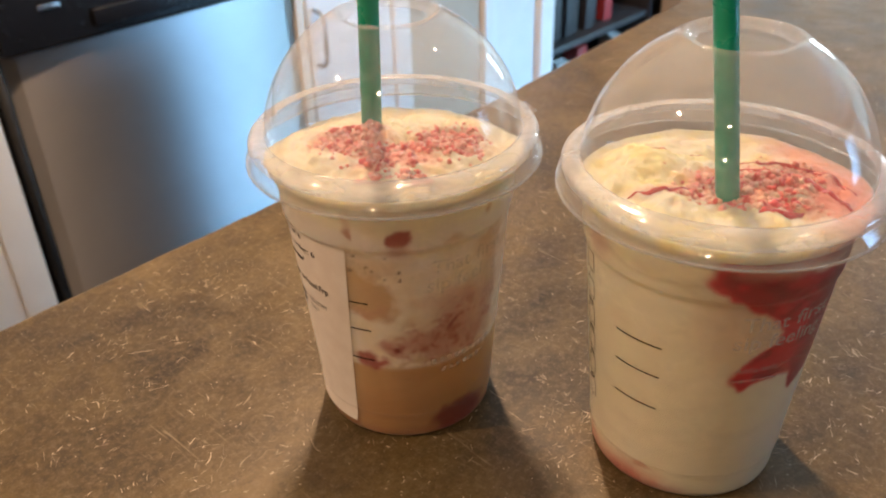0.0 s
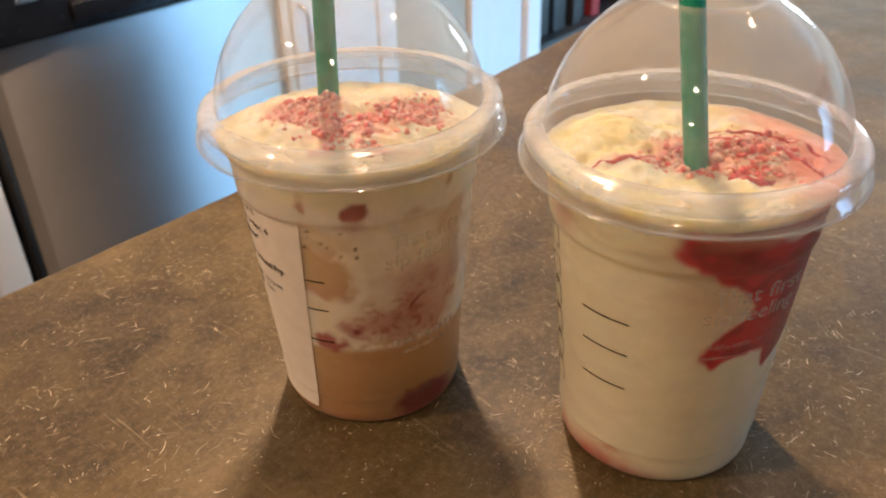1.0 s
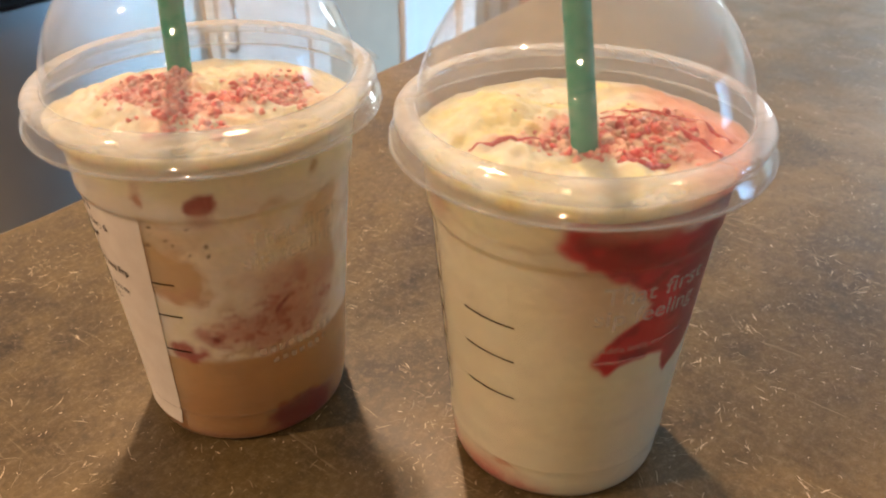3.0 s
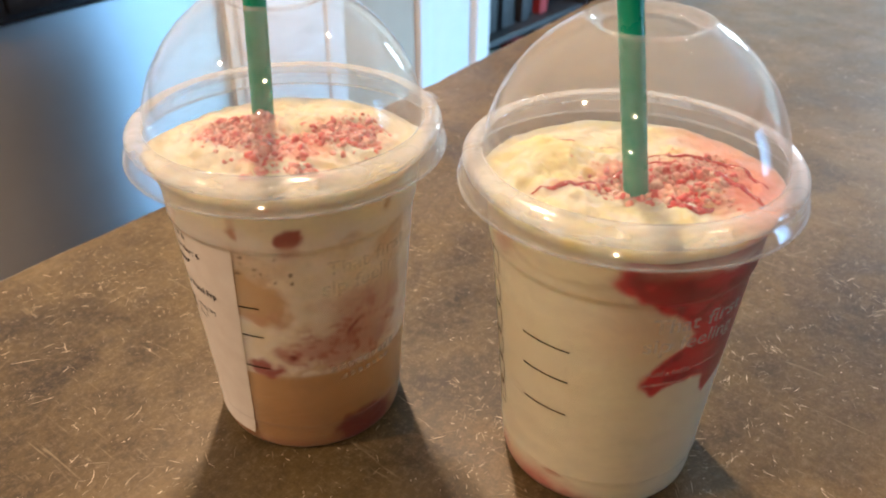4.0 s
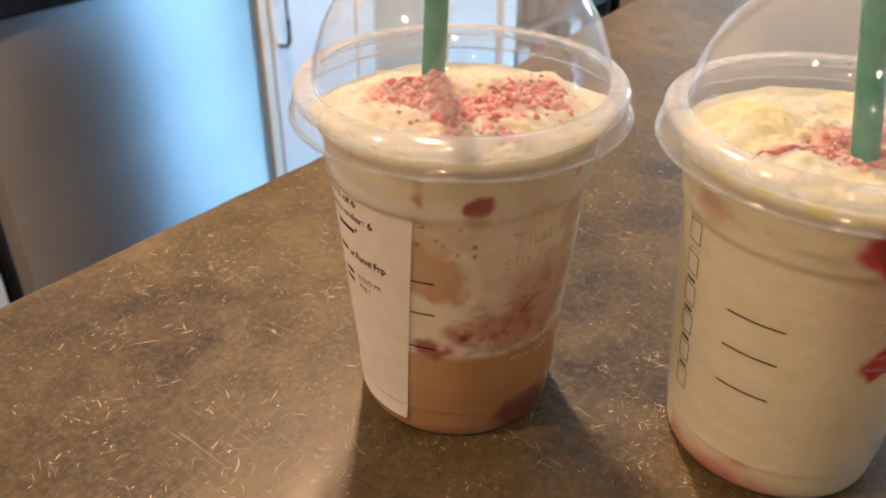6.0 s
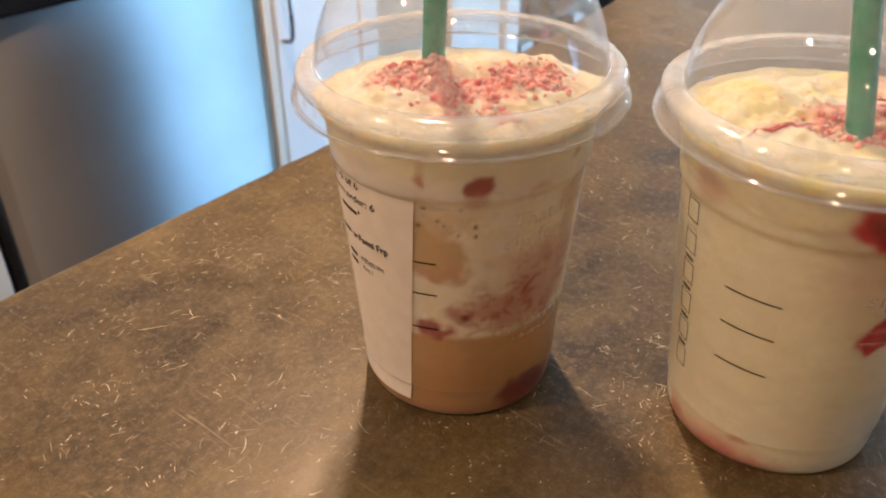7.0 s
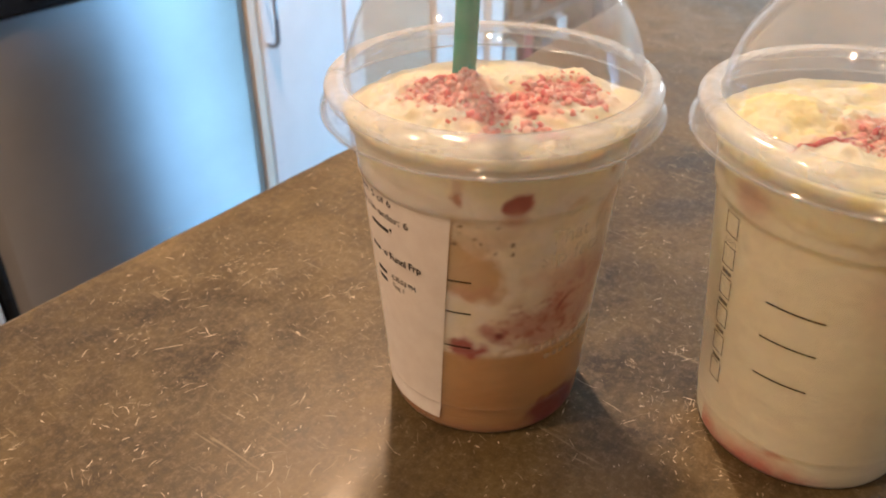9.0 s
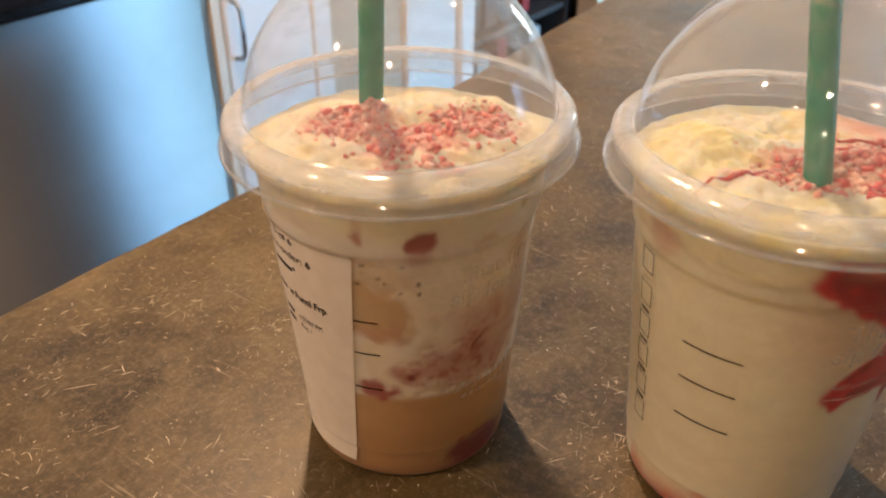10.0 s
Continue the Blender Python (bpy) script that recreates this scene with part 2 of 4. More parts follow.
def lathe(profile, segs=128, closed=False, wobble=None):
    """A surface of revolution about z from (r, z) pairs."""
    b = bmesh.new()
    rings = []
    for r, z in profile:
        ring = []
        for i in range(segs):
            a = 2 * math.pi * i / segs
            rr = r + (wobble(a, r, z) if wobble else 0.0)
            ring.append(b.verts.new((rr * math.cos(a), rr * math.sin(a), z)))
        rings.append(ring)
    pairs = list(zip(rings, rings[1:])) + ([(rings[-1], rings[0])] if closed else [])
    for lo, hi in pairs:
        for i in range(segs):
            j = (i + 1) % segs
            b.faces.new((lo[i], lo[j], hi[j], hi[i]))
    return b


def curve_points(points, n):
    """Points spread evenly on a smooth curve through (r, z) pairs."""
    p = np.array(points, float)
    ext = np.vstack([2 * p[0] - p[1], p, 2 * p[-1] - p[-2]])
    out = []
    for i in range(len(p) - 1):
        a, b, c, e = ext[i:i + 4]
        for k in range(n):
            t = k / n
            out.append(tuple(0.5 * (2 * b + (c - a) * t + (2 * a - 5 * b + 4 * c - e) * t * t + (3 * b - a - 3 * c + e) * t ** 3)))
    out.append(tuple(p[-1]))
    return out


def shell(points, thick):
    """A closed profile: the outer line and the same line moved inwards."""
    p = np.array(points)
    t = np.gradient(p, axis=0)
    t /= np.linalg.norm(t, axis=1, keepdims=True) + 1e-12
    inner = p + thick * np.stack([-t[:, 1], t[:, 0]], 1)
    return [tuple(q) for q in p] + [tuple(q) for q in inner[::-1]]


def tube(path, radius, segs=8, caps=True, flat=1.0):
    """A round bar along 3D points; radius may be a list."""
    b = bmesh.new()
    pts = [Vector(q) for q in path]
    rad = radius if isinstance(radius, (list, tuple)) else [radius] * len(pts)
    rings, side = [], None
    for i, q in enumerate(pts):
        d = (pts[min(i + 1, len(pts) - 1)] - pts[max(i - 1, 0)]).normalized()
        if side is None:
            side = d.orthogonal().normalized()
        side = (side - side.dot(d) * d).normalized()
        up = d.cross(side)
        rings.append([b.verts.new(q + rad[i] * (math.cos(a) * side + flat * math.sin(a) * up)) for a in (2 * math.pi * k / segs for k in range(segs))])
    for lo, hi in zip(rings, rings[1:]):
        for k in range(segs):
            b.faces.new((lo[k], lo[(k + 1) % segs], hi[(k + 1) % segs], hi[k]))
    if caps:
        b.faces.new(rings[0][::-1])
        b.faces.new(rings[-1])
    return b


def fbm(v, octaves=4):
    return noise.fractal(v, 1.0, 2.0, octaves)


# ---- the room ----
structure("floor", box(S0, S1, M0, M1, -0.06, 0.0), FLOOR, "brown oak boards of the kitchen floor")
structure("ceiling", box(S0, S1, M0, M1, CEIL, CEIL + 0.08), CEILING, "matt white plastered kitchen ceiling")
structure("wall_north", box(S0, S1, M1, M1 + 0.12, 0, CEIL), WALL, "beige painted wall behind the cabinet run")
south = bmesh.new()
for x0, x1, z0, z1 in ((S0, 2.3, 0, CEIL), (2.3, 5.1, 2.08, CEIL), (5.1, S1, 0, CEIL)):
    box(x0, x1, M0 - 0.12, M0, z0, z1, bm=south)
structure("wall_south", south, TAUPE, "dark taupe painted wall with a glazed garden door")
structure("wall_west", box(S0 - 0.12, S0, M0, M1, 0, CEIL), WALL, "beige painted end wall")
end = bmesh.new()
for y0, y1, z0, z1 in ((M0, -0.125, 0, CEIL), (-0.125, 0.425, 0, 1.07), (-0.125, 0.425, 2.03, CEIL), (0.425, M1, 0, CEIL)):
    box(S1, S1 + 0.12, y0, y1, z0, z1, bm=end)
structure("wall_east", end, WALL, "beige painted end wall with a small window")
for nm, y0, y1, z0, z1, lb in (("window_1", -0.125, 0.425, 1.07, 2.03, "small white framed window in the end wall"),):
    fr = bmesh.new()
    w = 0.05
    box(S1 - 0.012, S1 + 0.02, y0, y0 + w, z0, z1, 0.004, bm=fr)
    box(S1 - 0.012, S1 + 0.02, y1 - w, y1, z0, z1, 0.004, bm=fr)
    box(S1 - 0.012, S1 + 0.02, y0 + w, y1 - w, z1 - w, z1, 0.004, bm=fr)
    box(S1 - 0.012, S1 + 0.02, y0 + w, y1 - w, z0, z0 + w, 0.004, bm=fr)
    structure(nm, fr, WHITE, lb)

fr = bmesh.new()
for x0, x1, z0, z1 in ((2.3, 2.36, 0, 2.08), (5.04, 5.1, 0, 2.08), (3.75, 3.81, 0.06, 2.02), (2.36, 5.04, 2.02, 2.08), (2.36, 5.04, 0, 0.06)):
    box(x0, x1, M0 - 0.02, M0 + 0.012, z0, z1, 0.004, bm=fr)
structure("door_1", fr, WHITE, "white framed double glazed garden door")

# the last fitting only houses the added fill lamp, which has no known counterpart
for lx, ly, power in LAMPS:
    light = thing("ceiling_light", pose(lx, ly, CEIL), "round recessed downlight with a warm diffuser", "ceiling light", "downlights in the ceiling")
    part("trim_ring", lathe([(0.046, -0.001), (0.048, -0.006), (0.062, -0.005), (0.064, 0.0)], 40), WHITE, light)
    part("diffuser", lathe([(0.0005, -0.002), (0.030, -0.002), (0.046, -0.0015)], 40), LENS, light, "warm glowing frosted diffuser")


# ---- the island ----
def island():
    base = thing("kitchen_island", ROOM @ pose(0, 0, 0), "grey painted kitchen island under a brown worktop", "kitchen island")
    part("carcass", box(-1.35, 1.12, -0.88, -0.05, 0.09, TOP - 0.0405, 0.004), GREY_PAINT, base)
    part("plinth", box(-1.30, 1.07, -0.83, -0.10, 0.0, 0.09), RUBBER, base, "dark recessed plinth")
    for y in (-0.86, -0.09):
        part("leg", box(2.36, 2.42, y - 0.03, y + 0.03, 0.0, TOP - 0.0405, 0.006), GREY_PAINT, base, "square leg under the overhang")
    top = thing("island_worktop", ROOM @ pose(0, 0, TOP), "worn brown mottled laminate worktop with pale scratches", "worktop")
    b = bmesh.new()
    # a slab whose long far edge is softly rounded and slightly chipped
    xs = np.linspace(-1.5, 2.5, 801)
    prof = [(-0.95, -0.040), (-0.95, -0.003), (-0.947, 0.0), (-0.0035, 0.0), (-0.0012, -0.0008), (0.0, -0.0032), (0.0, -0.036), (-0.004, -0.040)]
    rows = []
    for x in xs:
        k = 0.0007 * fbm(Vector((x * 60, 0.3, 0.0)), 4) + 0.0012 * noise.noise(Vector((x * 6, 2.0, 0))) + 0.068 * max(x - 0.2, 0.0)
        rows.append([b.verts.new((x, y + (k if y > -0.01 else 0), z)) for y, z in prof])
    for r0, r1 in zip(rows, rows[1:]):
        for i in range(len(prof)):
            j = (i + 1) % len(prof)
            b.faces.new((r0[i], r1[i], r1[j], r0[j]))
    b.faces.new(rows[0])
    b.faces.new(rows[-1][::-1])
    bmesh.ops.recalc_face_normals(b, faces=b.faces)
    part("slab", b, WORKTOP, top, smooth=False)

    # pale scratches in the laminate's face: thin slivers, singly and in sheaves
    rng = random.Random(4)
    s = bmesh.new()
    inv = ROOM.inverted()

    def sliver(x, y, ang, length, width, bend):
        n = 5
        left, right = [], []
        for i in range(n):
            t = i / (n - 1) - 0.5
            a = ang + bend * t
            px, py = x + length * t * math.cos(a), y + length * t * math.sin(a)
            w = width * (1 - (2 * t) ** 2) * rng.uniform(0.5, 1.1) + 0.00003
            z = 0.00012
            left.append(s.verts.new((px - w * math.sin(a), py + w * math.cos(a), z)))
            right.append(s.verts.new((px + w * math.sin(a), py - w * math.cos(a), z)))
        for i in range(n - 1):
            s.faces.new((left[i], right[i], right[i + 1], left[i + 1]))

    def place(wx, wy):
        q = inv @ Vector((wx, wy, TOP))
        return q.x, q.y

    for _ in range(1000):
        x, y = rng.uniform(-0.42, 0.45), rng.uniform(-0.40, -0.01)
        ang, spread, room = rng.uniform(0, math.pi), rng.uniform(0.1, 1.2), rng.uniform(0.002, 0.009)
        for _k in range(rng.randint(3, 12)):
            sliver(x + rng.gauss(0, room), y + rng.gauss(0, room), ang + rng.gauss(0, spread), 0.0009 + 0.0048 * rng.random() ** 2.2, rng.uniform(0.00006, 0.00020), rng.uniform(-0.4, 0.4))
    for _ in range(7000):
        x, y = rng.uniform(-0.45, 0.6), rng.uniform(-0.42, -0.008)
        sliver(x, y, rng.uniform(0, math.pi), 0.0003 + 0.0016 * rng.random() ** 2, rng.uniform(0.00006, 0.0002), rng.uniform(-1, 1))
    # the clearest ones
    for wx, wy, ang, length in ((-0.104, 0.028, 20, 0.009), (-0.106, 0.031, 115, 0.008), (-0.119, 0.022, 12, 0.02), (-0.075, -0.036, 8, 0.022), (-0.073, -0.043, 88, 0.012),
                                (-0.068, -0.045, 80, 0.013), (-0.060, -0.044, 60, 0.012), (-0.054, -0.043, 52, 0.014), (-0.063, 0.036, 50, 0.012), (-0.058, 0.041, 20, 0.014),
                                (0.036, -0.010, -45, 0.016), (0.052, -0.027, 12, 0.016), (0.047, -0.030, 15, 0.012), (0.043, -0.022, -50, 0.014), (0.058, -0.020, 75, 0.010)):
        x, y = place(wx, wy)
        sliver(x, y, radians(ang - 48.47), length * 0.6, 0.00013, rng.uniform(-0.5, 0.5))
    sc = part("scratch_wear", s, SCRATCH, top, "pale scratches in the laminate", smooth=False)
    tagged(sc, kind="stuff")


island()


# ---- across the aisle ----
FRONT = 1.03        # the cabinet fronts


def bar_handle(parent, x, z0, z1, y):
    b = tube([(x, y, z0), (x, y - 0.018, z0 + 0.003), (x, y - 0.028, z0 + 0.014), (x, y - 0.030, (z0 + z1) / 2), (x, y - 0.028, z1 - 0.014), (x, y - 0.018, z1 - 0.003), (x, y, z1)], 0.0048, 10)
    part("handle", b, GREY_METAL, parent, "bent grey metal bow handle")


def cabinet(x0, x1, label, handle_x=None, panel=True):
    c = thing("base_cabinet", ROOM @ pose(x0, FRONT, 0), label, "cabinet", "white base cabinets")
    w = x1 - x0
    part("body", box(0.0, w, 0.021, 0.60, 0.10, 0.875), WHITE, c)
    part("plinth", box(0.0, w, 0.06, 0.58, 0.0, 0.10), DARK, c, "dark recessed plinth")
    d = box(0.004, w - 0.004, 0.0, 0.019, 0.115, 0.862, 0.0025)
    door = part("door", d, WHITE, c, "plain white painted door")
    if panel:
        for a in ((0.004, 0.06), (w - 0.06, w - 0.004)):
            part("stile", box(a[0], a[1], -0.005, 0.0, 0.115, 0.862, 0.0015), WHITE, door)
        for a in ((0.115, 0.175), (0.80, 0.862)):
            part("rail", box(0.062, w - 0.062, -0.005, 0.0, a[0], a[1], 0.0015), WHITE, door)
    if handle_x is not None:
        bar_handle(door, handle_x, TOP - 0.385, TOP - 0.265, -0.003)
    return c


def dishwasher():
    x0, x1 = 0.208, 0.802
    d = thing("dishwasher", ROOM @ pose(x0, FRONT, 0), "brushed stainless steel dishwasher with a black control panel", "dishwasher")
    w = x1 - x0
    part("tub", box(0.002, w - 0.002, 0.03, 0.58, 0.10, 0.868), RUBBER, d, "dark housing behind the door")
    part("kick_plate", box(0.004, w - 0.004, 0.05, 0.08, 0.0, 0.10), BLACK, d)
    # a slightly bowed steel door
    b = bmesh.new()
    n, z0, z1 = 28, 0.115, TOP - 0.200
    front, back = [], []
    for i in range(n + 1):
        t = i / n
        x = 0.004 + (w - 0.008) * t
        y = -0.010 * (1 - (2 * t - 1) ** 2) - (0.0 if 0 < i < n else -0.004)
        front.append((b.verts.new((x, y, z0)), b.verts.new((x, y, z1))))
        back.append((b.verts.new((x, 0.03, z0)), b.verts.new((x, 0.03, z1))))
    for i in range(n):
        for f in ((front[i][0], front[i + 1][0], front[i + 1][1], front[i][1]), (back[i + 1][0], back[i][0], back[i][1], back[i + 1][1]),
                  (front[i][1], front[i + 1][1], back[i + 1][1], back[i][1]), (front[i + 1][0], front[i][0], back[i][0], back[i + 1][0])):
            b.faces.new(f)
    b.faces.new((front[0][0], front[0][1], back[0][1], back[0][0]))
    b.faces.new((front[n][1], front[n][0], back[n][0], back[n][1]))
    part("door", b, STEEL, d, "brushed steel door", smooth=False)
    cp = box(0.003, w - 0.003, -0.016, 0.03, TOP - 0.197, 0.866, 0.006, 3)
    cp = part("control_panel", cp, BLACK, d, "glossy black control panel")
    part("grip_lip", box(0.16, w - 0.16, -0.024, -0.0165, TOP - 0.180, TOP - 0.150, 0.003), BLACK, cp)
    part("badge", box(0.075, 0.112, -0.0185, -0.0165, TOP - 0.135, TOP - 0.127, 0.0005), GREY_METAL, cp, "small pale maker's badge")
    part("edge_seal", box(-0.014, 0.0, -0.004, 0.03, 0.05, 0.868), RUBBER, d, "black seal beside the door")


dishwasher()
cabinet(-0.46, 0.185, "white painted base cabinet beside the dishwasher", None)
cabinet(0.829, 1.078, "white painted narrow base cabinet with a bow handle", 0.021, panel=False)
filler = thing("filler_strip", ROOM @ pose(0.804, FRONT, 0), "thin beige upright filler strip between cabinet and dishwasher", "trim")
part("strip", box(0.0, 0.022, 0.0, 0.58, 0.0, 0.872, 0.002), CREAM_PAINT, filler)
endpanel = thing("end_panel", ROOM @ pose(1.081, FRONT, 0), "white painted upright panel closing the cabinet run", "panel")
part("board", box(0.0, 0.054, -0.003, 0.60, 0.0, 0.874, 0.002), WHITE, endpanel)
run_top = thing("back_worktop", ROOM @ pose(-0.46, FRONT, 0), "brown laminate worktop over the cabinet run", "worktop")
part("slab", box(0.0, 1.60, -0.02, 0.62, 0.878, 0.915, 0.004), WORKTOP, run_top)

structure("wall_pier", box(1.138, 1.408, FRONT + 0.01, M1 - 0.002, 0, CEIL - 0.002), TAN, "tan painted wall pier beside the cabinets")
door = thing("panel_door", ROOM @ pose(1.410, FRONT, 0), "white painted door standing beside the dark alcove", "door")
part("leaf", box(0.0, 0.226, 0.0, 0.04, 0.008, 2.03, 0.003), WHITE, door)
part("stile", box(0.0, 0.045, -0.006, 0.0, 0.008, 2.03, 0.002), WHITE, door)
structure("trim_1", box(1.640, 1.700, FRONT - 0.02, FRONT + 0.06, 0, 2.1, 0.004), WHITE, "white painted upright casing of the alcove")
structure("trim_2", box(2.470, 2.60, FRONT - 0.02, FRONT + 0.06, 0, 2.1, 0.004), TAN, "tan painted upright casing of the alcove")
structure("wall_inner", box(2.605, S1 - 0.002, FRONT, FRONT + 0.1, 0, CEIL - 0.002), TAN, "tan painted wall beyond the alcove")


def alcove():
    a = thing("storage_shelf", ROOM @ pose(1.704, FRONT + 0.09, 0), "dark shelf unit holding packets in a shaded alcove", "shelf unit")
    part("back", box(0.0, 0.76, 0.36, 0.38, 0.0, 1.9), DARK, a)
    for x in (0.0, 0.74):
        part("side", box(x, x + 0.02, 0.0, 0.358, 0.0, 1.9, 0.002), DARK, a)
    heights = (0.02, 0.26, 0.60, 0.95, 1.30)
    for z in heights:
        part("shelf", box(0.022, 0.738, 0.005, 0.358, z, z + 0.02, 0.002), DARK, a)
    rng = random.Random(8)
    for z in heights[:3]:
        x = 0.04
        while x < 0.66:
            w, h = rng.uniform(0.045, 0.085), rng.uniform(0.09, 0.19)
            m = rng.choice([RED_PACK, DARK, DARK, PALE_PACK, RED_PACK])
            if rng.random() < 0.75:
                lab = {"red_packet": "small red food packet on a dark shelf", "pale_packet": "small pale food packet on a dark shelf"}.get(m.name, "small dark food packet on a dark shelf")
                pk = thing("food_packet", ROOM @ pose(1.704 + x, FRONT + 0.13 + rng.uniform(0, 0.06), z + 0.0205, 0, 0, rng.uniform(-6, 6)), lab, "packet", "packets in the alcove")
                part("carton", box(0, w, 0, 0.06, 0, h, 0.004), m, pk)
                part("flap", box(0.003, w - 0.003, 0.022, 0.038, h, h + 0.006, 0.001), m, pk)
            x += w + rng.uniform(0.006, 0.03)


alcove()


# ---- the two drinks ----
# outline of the tapering cup, from the foot to the rim
CUP_LINE = [(0.0285, 0.0012), (0.0321, 0.0), (0.0333, 0.0012), (0.0338, 0.0045), (0.0342, 0.0108), (0.0348, 0.0120), (0.0346, 0.0136), (0.0352, 0.022), (0.0368, 0.042),
            (0.0386, 0.063), (0.0402, 0.0815), (0.0406, 0.0865), (0.0412, 0.0878), (0.0417, 0.0892), (0.0422, 0.0955), (0.0428, 0.1005), (0.0438, 0.1045), (0.0462, 0.1090), (0.0474, 0.1110), (0.0470, 0.1125)]
CUP_FINE = curve_points(CUP_LINE, 4)
CUP_R, CUP_Z = np.array([q[0] for q in CUP_FINE[4:]]), np.array([q[1] for q in CUP_FINE[4:]])


def cup_radius(z):
    return float(np.interp(z, CUP_Z, CUP_R))


LID_LINE = [(0.0502, 0.1070), (0.0511, 0.1060), (0.0514, 0.1066), (0.0509, 0.1082), (0.0497, 0.1102), (0.0490, 0.1112), (0.0493, 0.1120), (0.0497, 0.1129), (0.0496, 0.1139),
            (0.0489, 0.1148), (0.0478, 0.1153), (0.0465, 0.1155), (0.0454, 0.1153), (0.0446, 0.1152), (0.0441, 0.1156)]
DOME_LINE = [(0.0441, 0.1156), (0.0439, 0.1174), (0.0435, 0.1200), (0.0428, 0.1235), (0.0416, 0.1272), (0.0396, 0.1320), (0.0365, 0.1372), (0.0328, 0.1422), (0.0285, 0.1466), (0.0240, 0.1503), (0.0203, 0.1527),
             (0.0182, 0.1541), (0.0170, 0.1545), (0.0160, 0.1541), (0.0150, 0.1530), (0.0140, 0.1524), (0.0130, 0.1521)]


def on_cup(theta, z, lift):
    r = cup_radius(z) + lift
    a = radians(theta)
    return Vector((r * math.cos(a), r * math.sin(a), z))


def wrap(left, right, z0, z1, lift, thick, nu=12, nv=6, lift_at=None):
    """A thin sheet bent round the cup, from angle left(t) to right(t) over t = 0..1 from z0 to z1."""
    b = bmesh.new()
    outer, inner = [], []
    for j in range(nv + 1):
        t = j / nv
        z = z0 + (z1 - z0) * t
        a0 = left(t) if callable(left) else left
        a1 = right(t) if callable(right) else right
        ro, ri = [], []
        for i in range(nu + 1):
            u = i / nu
            extra = lift_at(u, t) if lift_at else 0.0
            ro.append(b.verts.new(on_cup(a0 + (a1 - a0) * u, z, lift + extra)))
            ri.append(b.verts.new(on_cup(a0 + (a1 - a0) * u, z, lift + extra - thick)))
        outer.append(ro)
        inner.append(ri)
    for j in range(nv):
        for i in range(nu):
            b.faces.new((outer[j][i], outer[j][i + 1], outer[j + 1][i + 1], outer[j + 1][i]))
            b.faces.new((inner[j][i + 1], inner[j][i], inner[j + 1][i], inner[j + 1][i + 1]))
        b.faces.new((inner[j][0], outer[j][0], outer[j + 1][0], inner[j + 1][0]))
        b.faces.new((outer[j][nu], inner[j][nu], inner[j + 1][nu], outer[j + 1][nu]))
    for i in range(nu):
        b.faces.new((inner[0][i], inner[0][i + 1], outer[0][i + 1], outer[0][i]))
        b.faces.new((outer[nv][i], outer[nv][i + 1], inner[nv][i + 1], inner[nv][i]))
    return b


def words(text, theta, z, size, lift, width=None, bold=0.0, slant=0.0):
    """Lettering bent round the cup, its first letter at angle theta and its baseline at height z."""
    cu = bpy.data.curves.new("lettering", "FONT")
    cu.body, cu.size, cu.offset, cu.resolution_u = text, size, bold, 3
    tmp = new("lettering", cu)
    bpy.context.view_layer.update()
    me = bpy.data.meshes.new_from_object(tmp.evaluated_get(bpy.context.evaluated_depsgraph_get()))
    bpy.data.objects.remove(tmp)
    bpy.data.curves.remove(cu)
    b = bmesh.new()
    b.from_mesh(me)
    bpy.data.meshes.remove(me)
    bmesh.ops.triangulate(b, faces=b.faces)
    right = max((v.co.x for v in b.verts), default=1.0)
    k = width / right if width else 1.0
    for v in b.verts:
        x, y = v.co.x * k, v.co.y
        zz = z + y + slant * x
        v.co = on_cup(theta + math.degrees(x / cup_radius(z)), zz, lift)
    return b


def coat(ob, colour_at):
    """Gives a mesh its food colours, vertex by vertex."""
    me = ob.data
    layer = me.color_attributes.new("food", "FLOAT_COLOR", "POINT")
    vals = np.ones((len(me.vertices), 4), np.float32)
    for i, v in enumerate(me.vertices):
        vals[i, :3] = colour_at(v.co)
    layer.data.foreach_set("color", vals.ravel())


def blend(a, b, t):
    t = min(max(t, 0.0), 1.0)
    return tuple(x + (y - x) * t for x, y in zip(a, b))


def edge(x, lo, hi):
    t = min(max((x - lo) / (hi - lo), 0.0), 1.0)
    return t * t * (3 - 2 * t)


def spot(a, z, ca, cz, ra, rz, soft=0.35):
    d = math.hypot((a - ca) / ra, (z - cz) / rz)
    return 1 - edge(d, 1 - soft, 1 + soft)


CREAMY, PALE, YELLOW = (0.87, 0.78, 0.62), (0.89, 0.82, 0.74), (0.93, 0.86, 0.62)
HONEY = (0.62, 0.41, 0.215)
CARAMEL, COFFEE, PINK, ROSE = (0.56, 0.33, 0.145), (0.47, 0.255, 0.105), (0.60, 0.33, 0.255), (0.40, 0.085, 0.075)
RED, DEEP, BERRY = (0.58, 0.020, 0.036), (0.22, 0.006, 0.016), (0.26, 0.035, 0.045)


def warp(a, z, seed, big=1.0, fine=1.0):
    p = Vector((a * 0.045 + seed, z * 75.0, seed * 1.7))
    q = Vector((a * 0.16 + seed, z * 260.0, seed * 0.6))
    da = 10.0 * big * fbm(p, 3) + 3.0 * fine * fbm(q, 3)
    dz = 0.0048 * big * fbm(p + Vector((5.2, 1.3, 0)), 3) + 0.0016 * fine * fbm(q + Vector((1.2, 8.3, 0)), 3)
    return a + da, z + dz


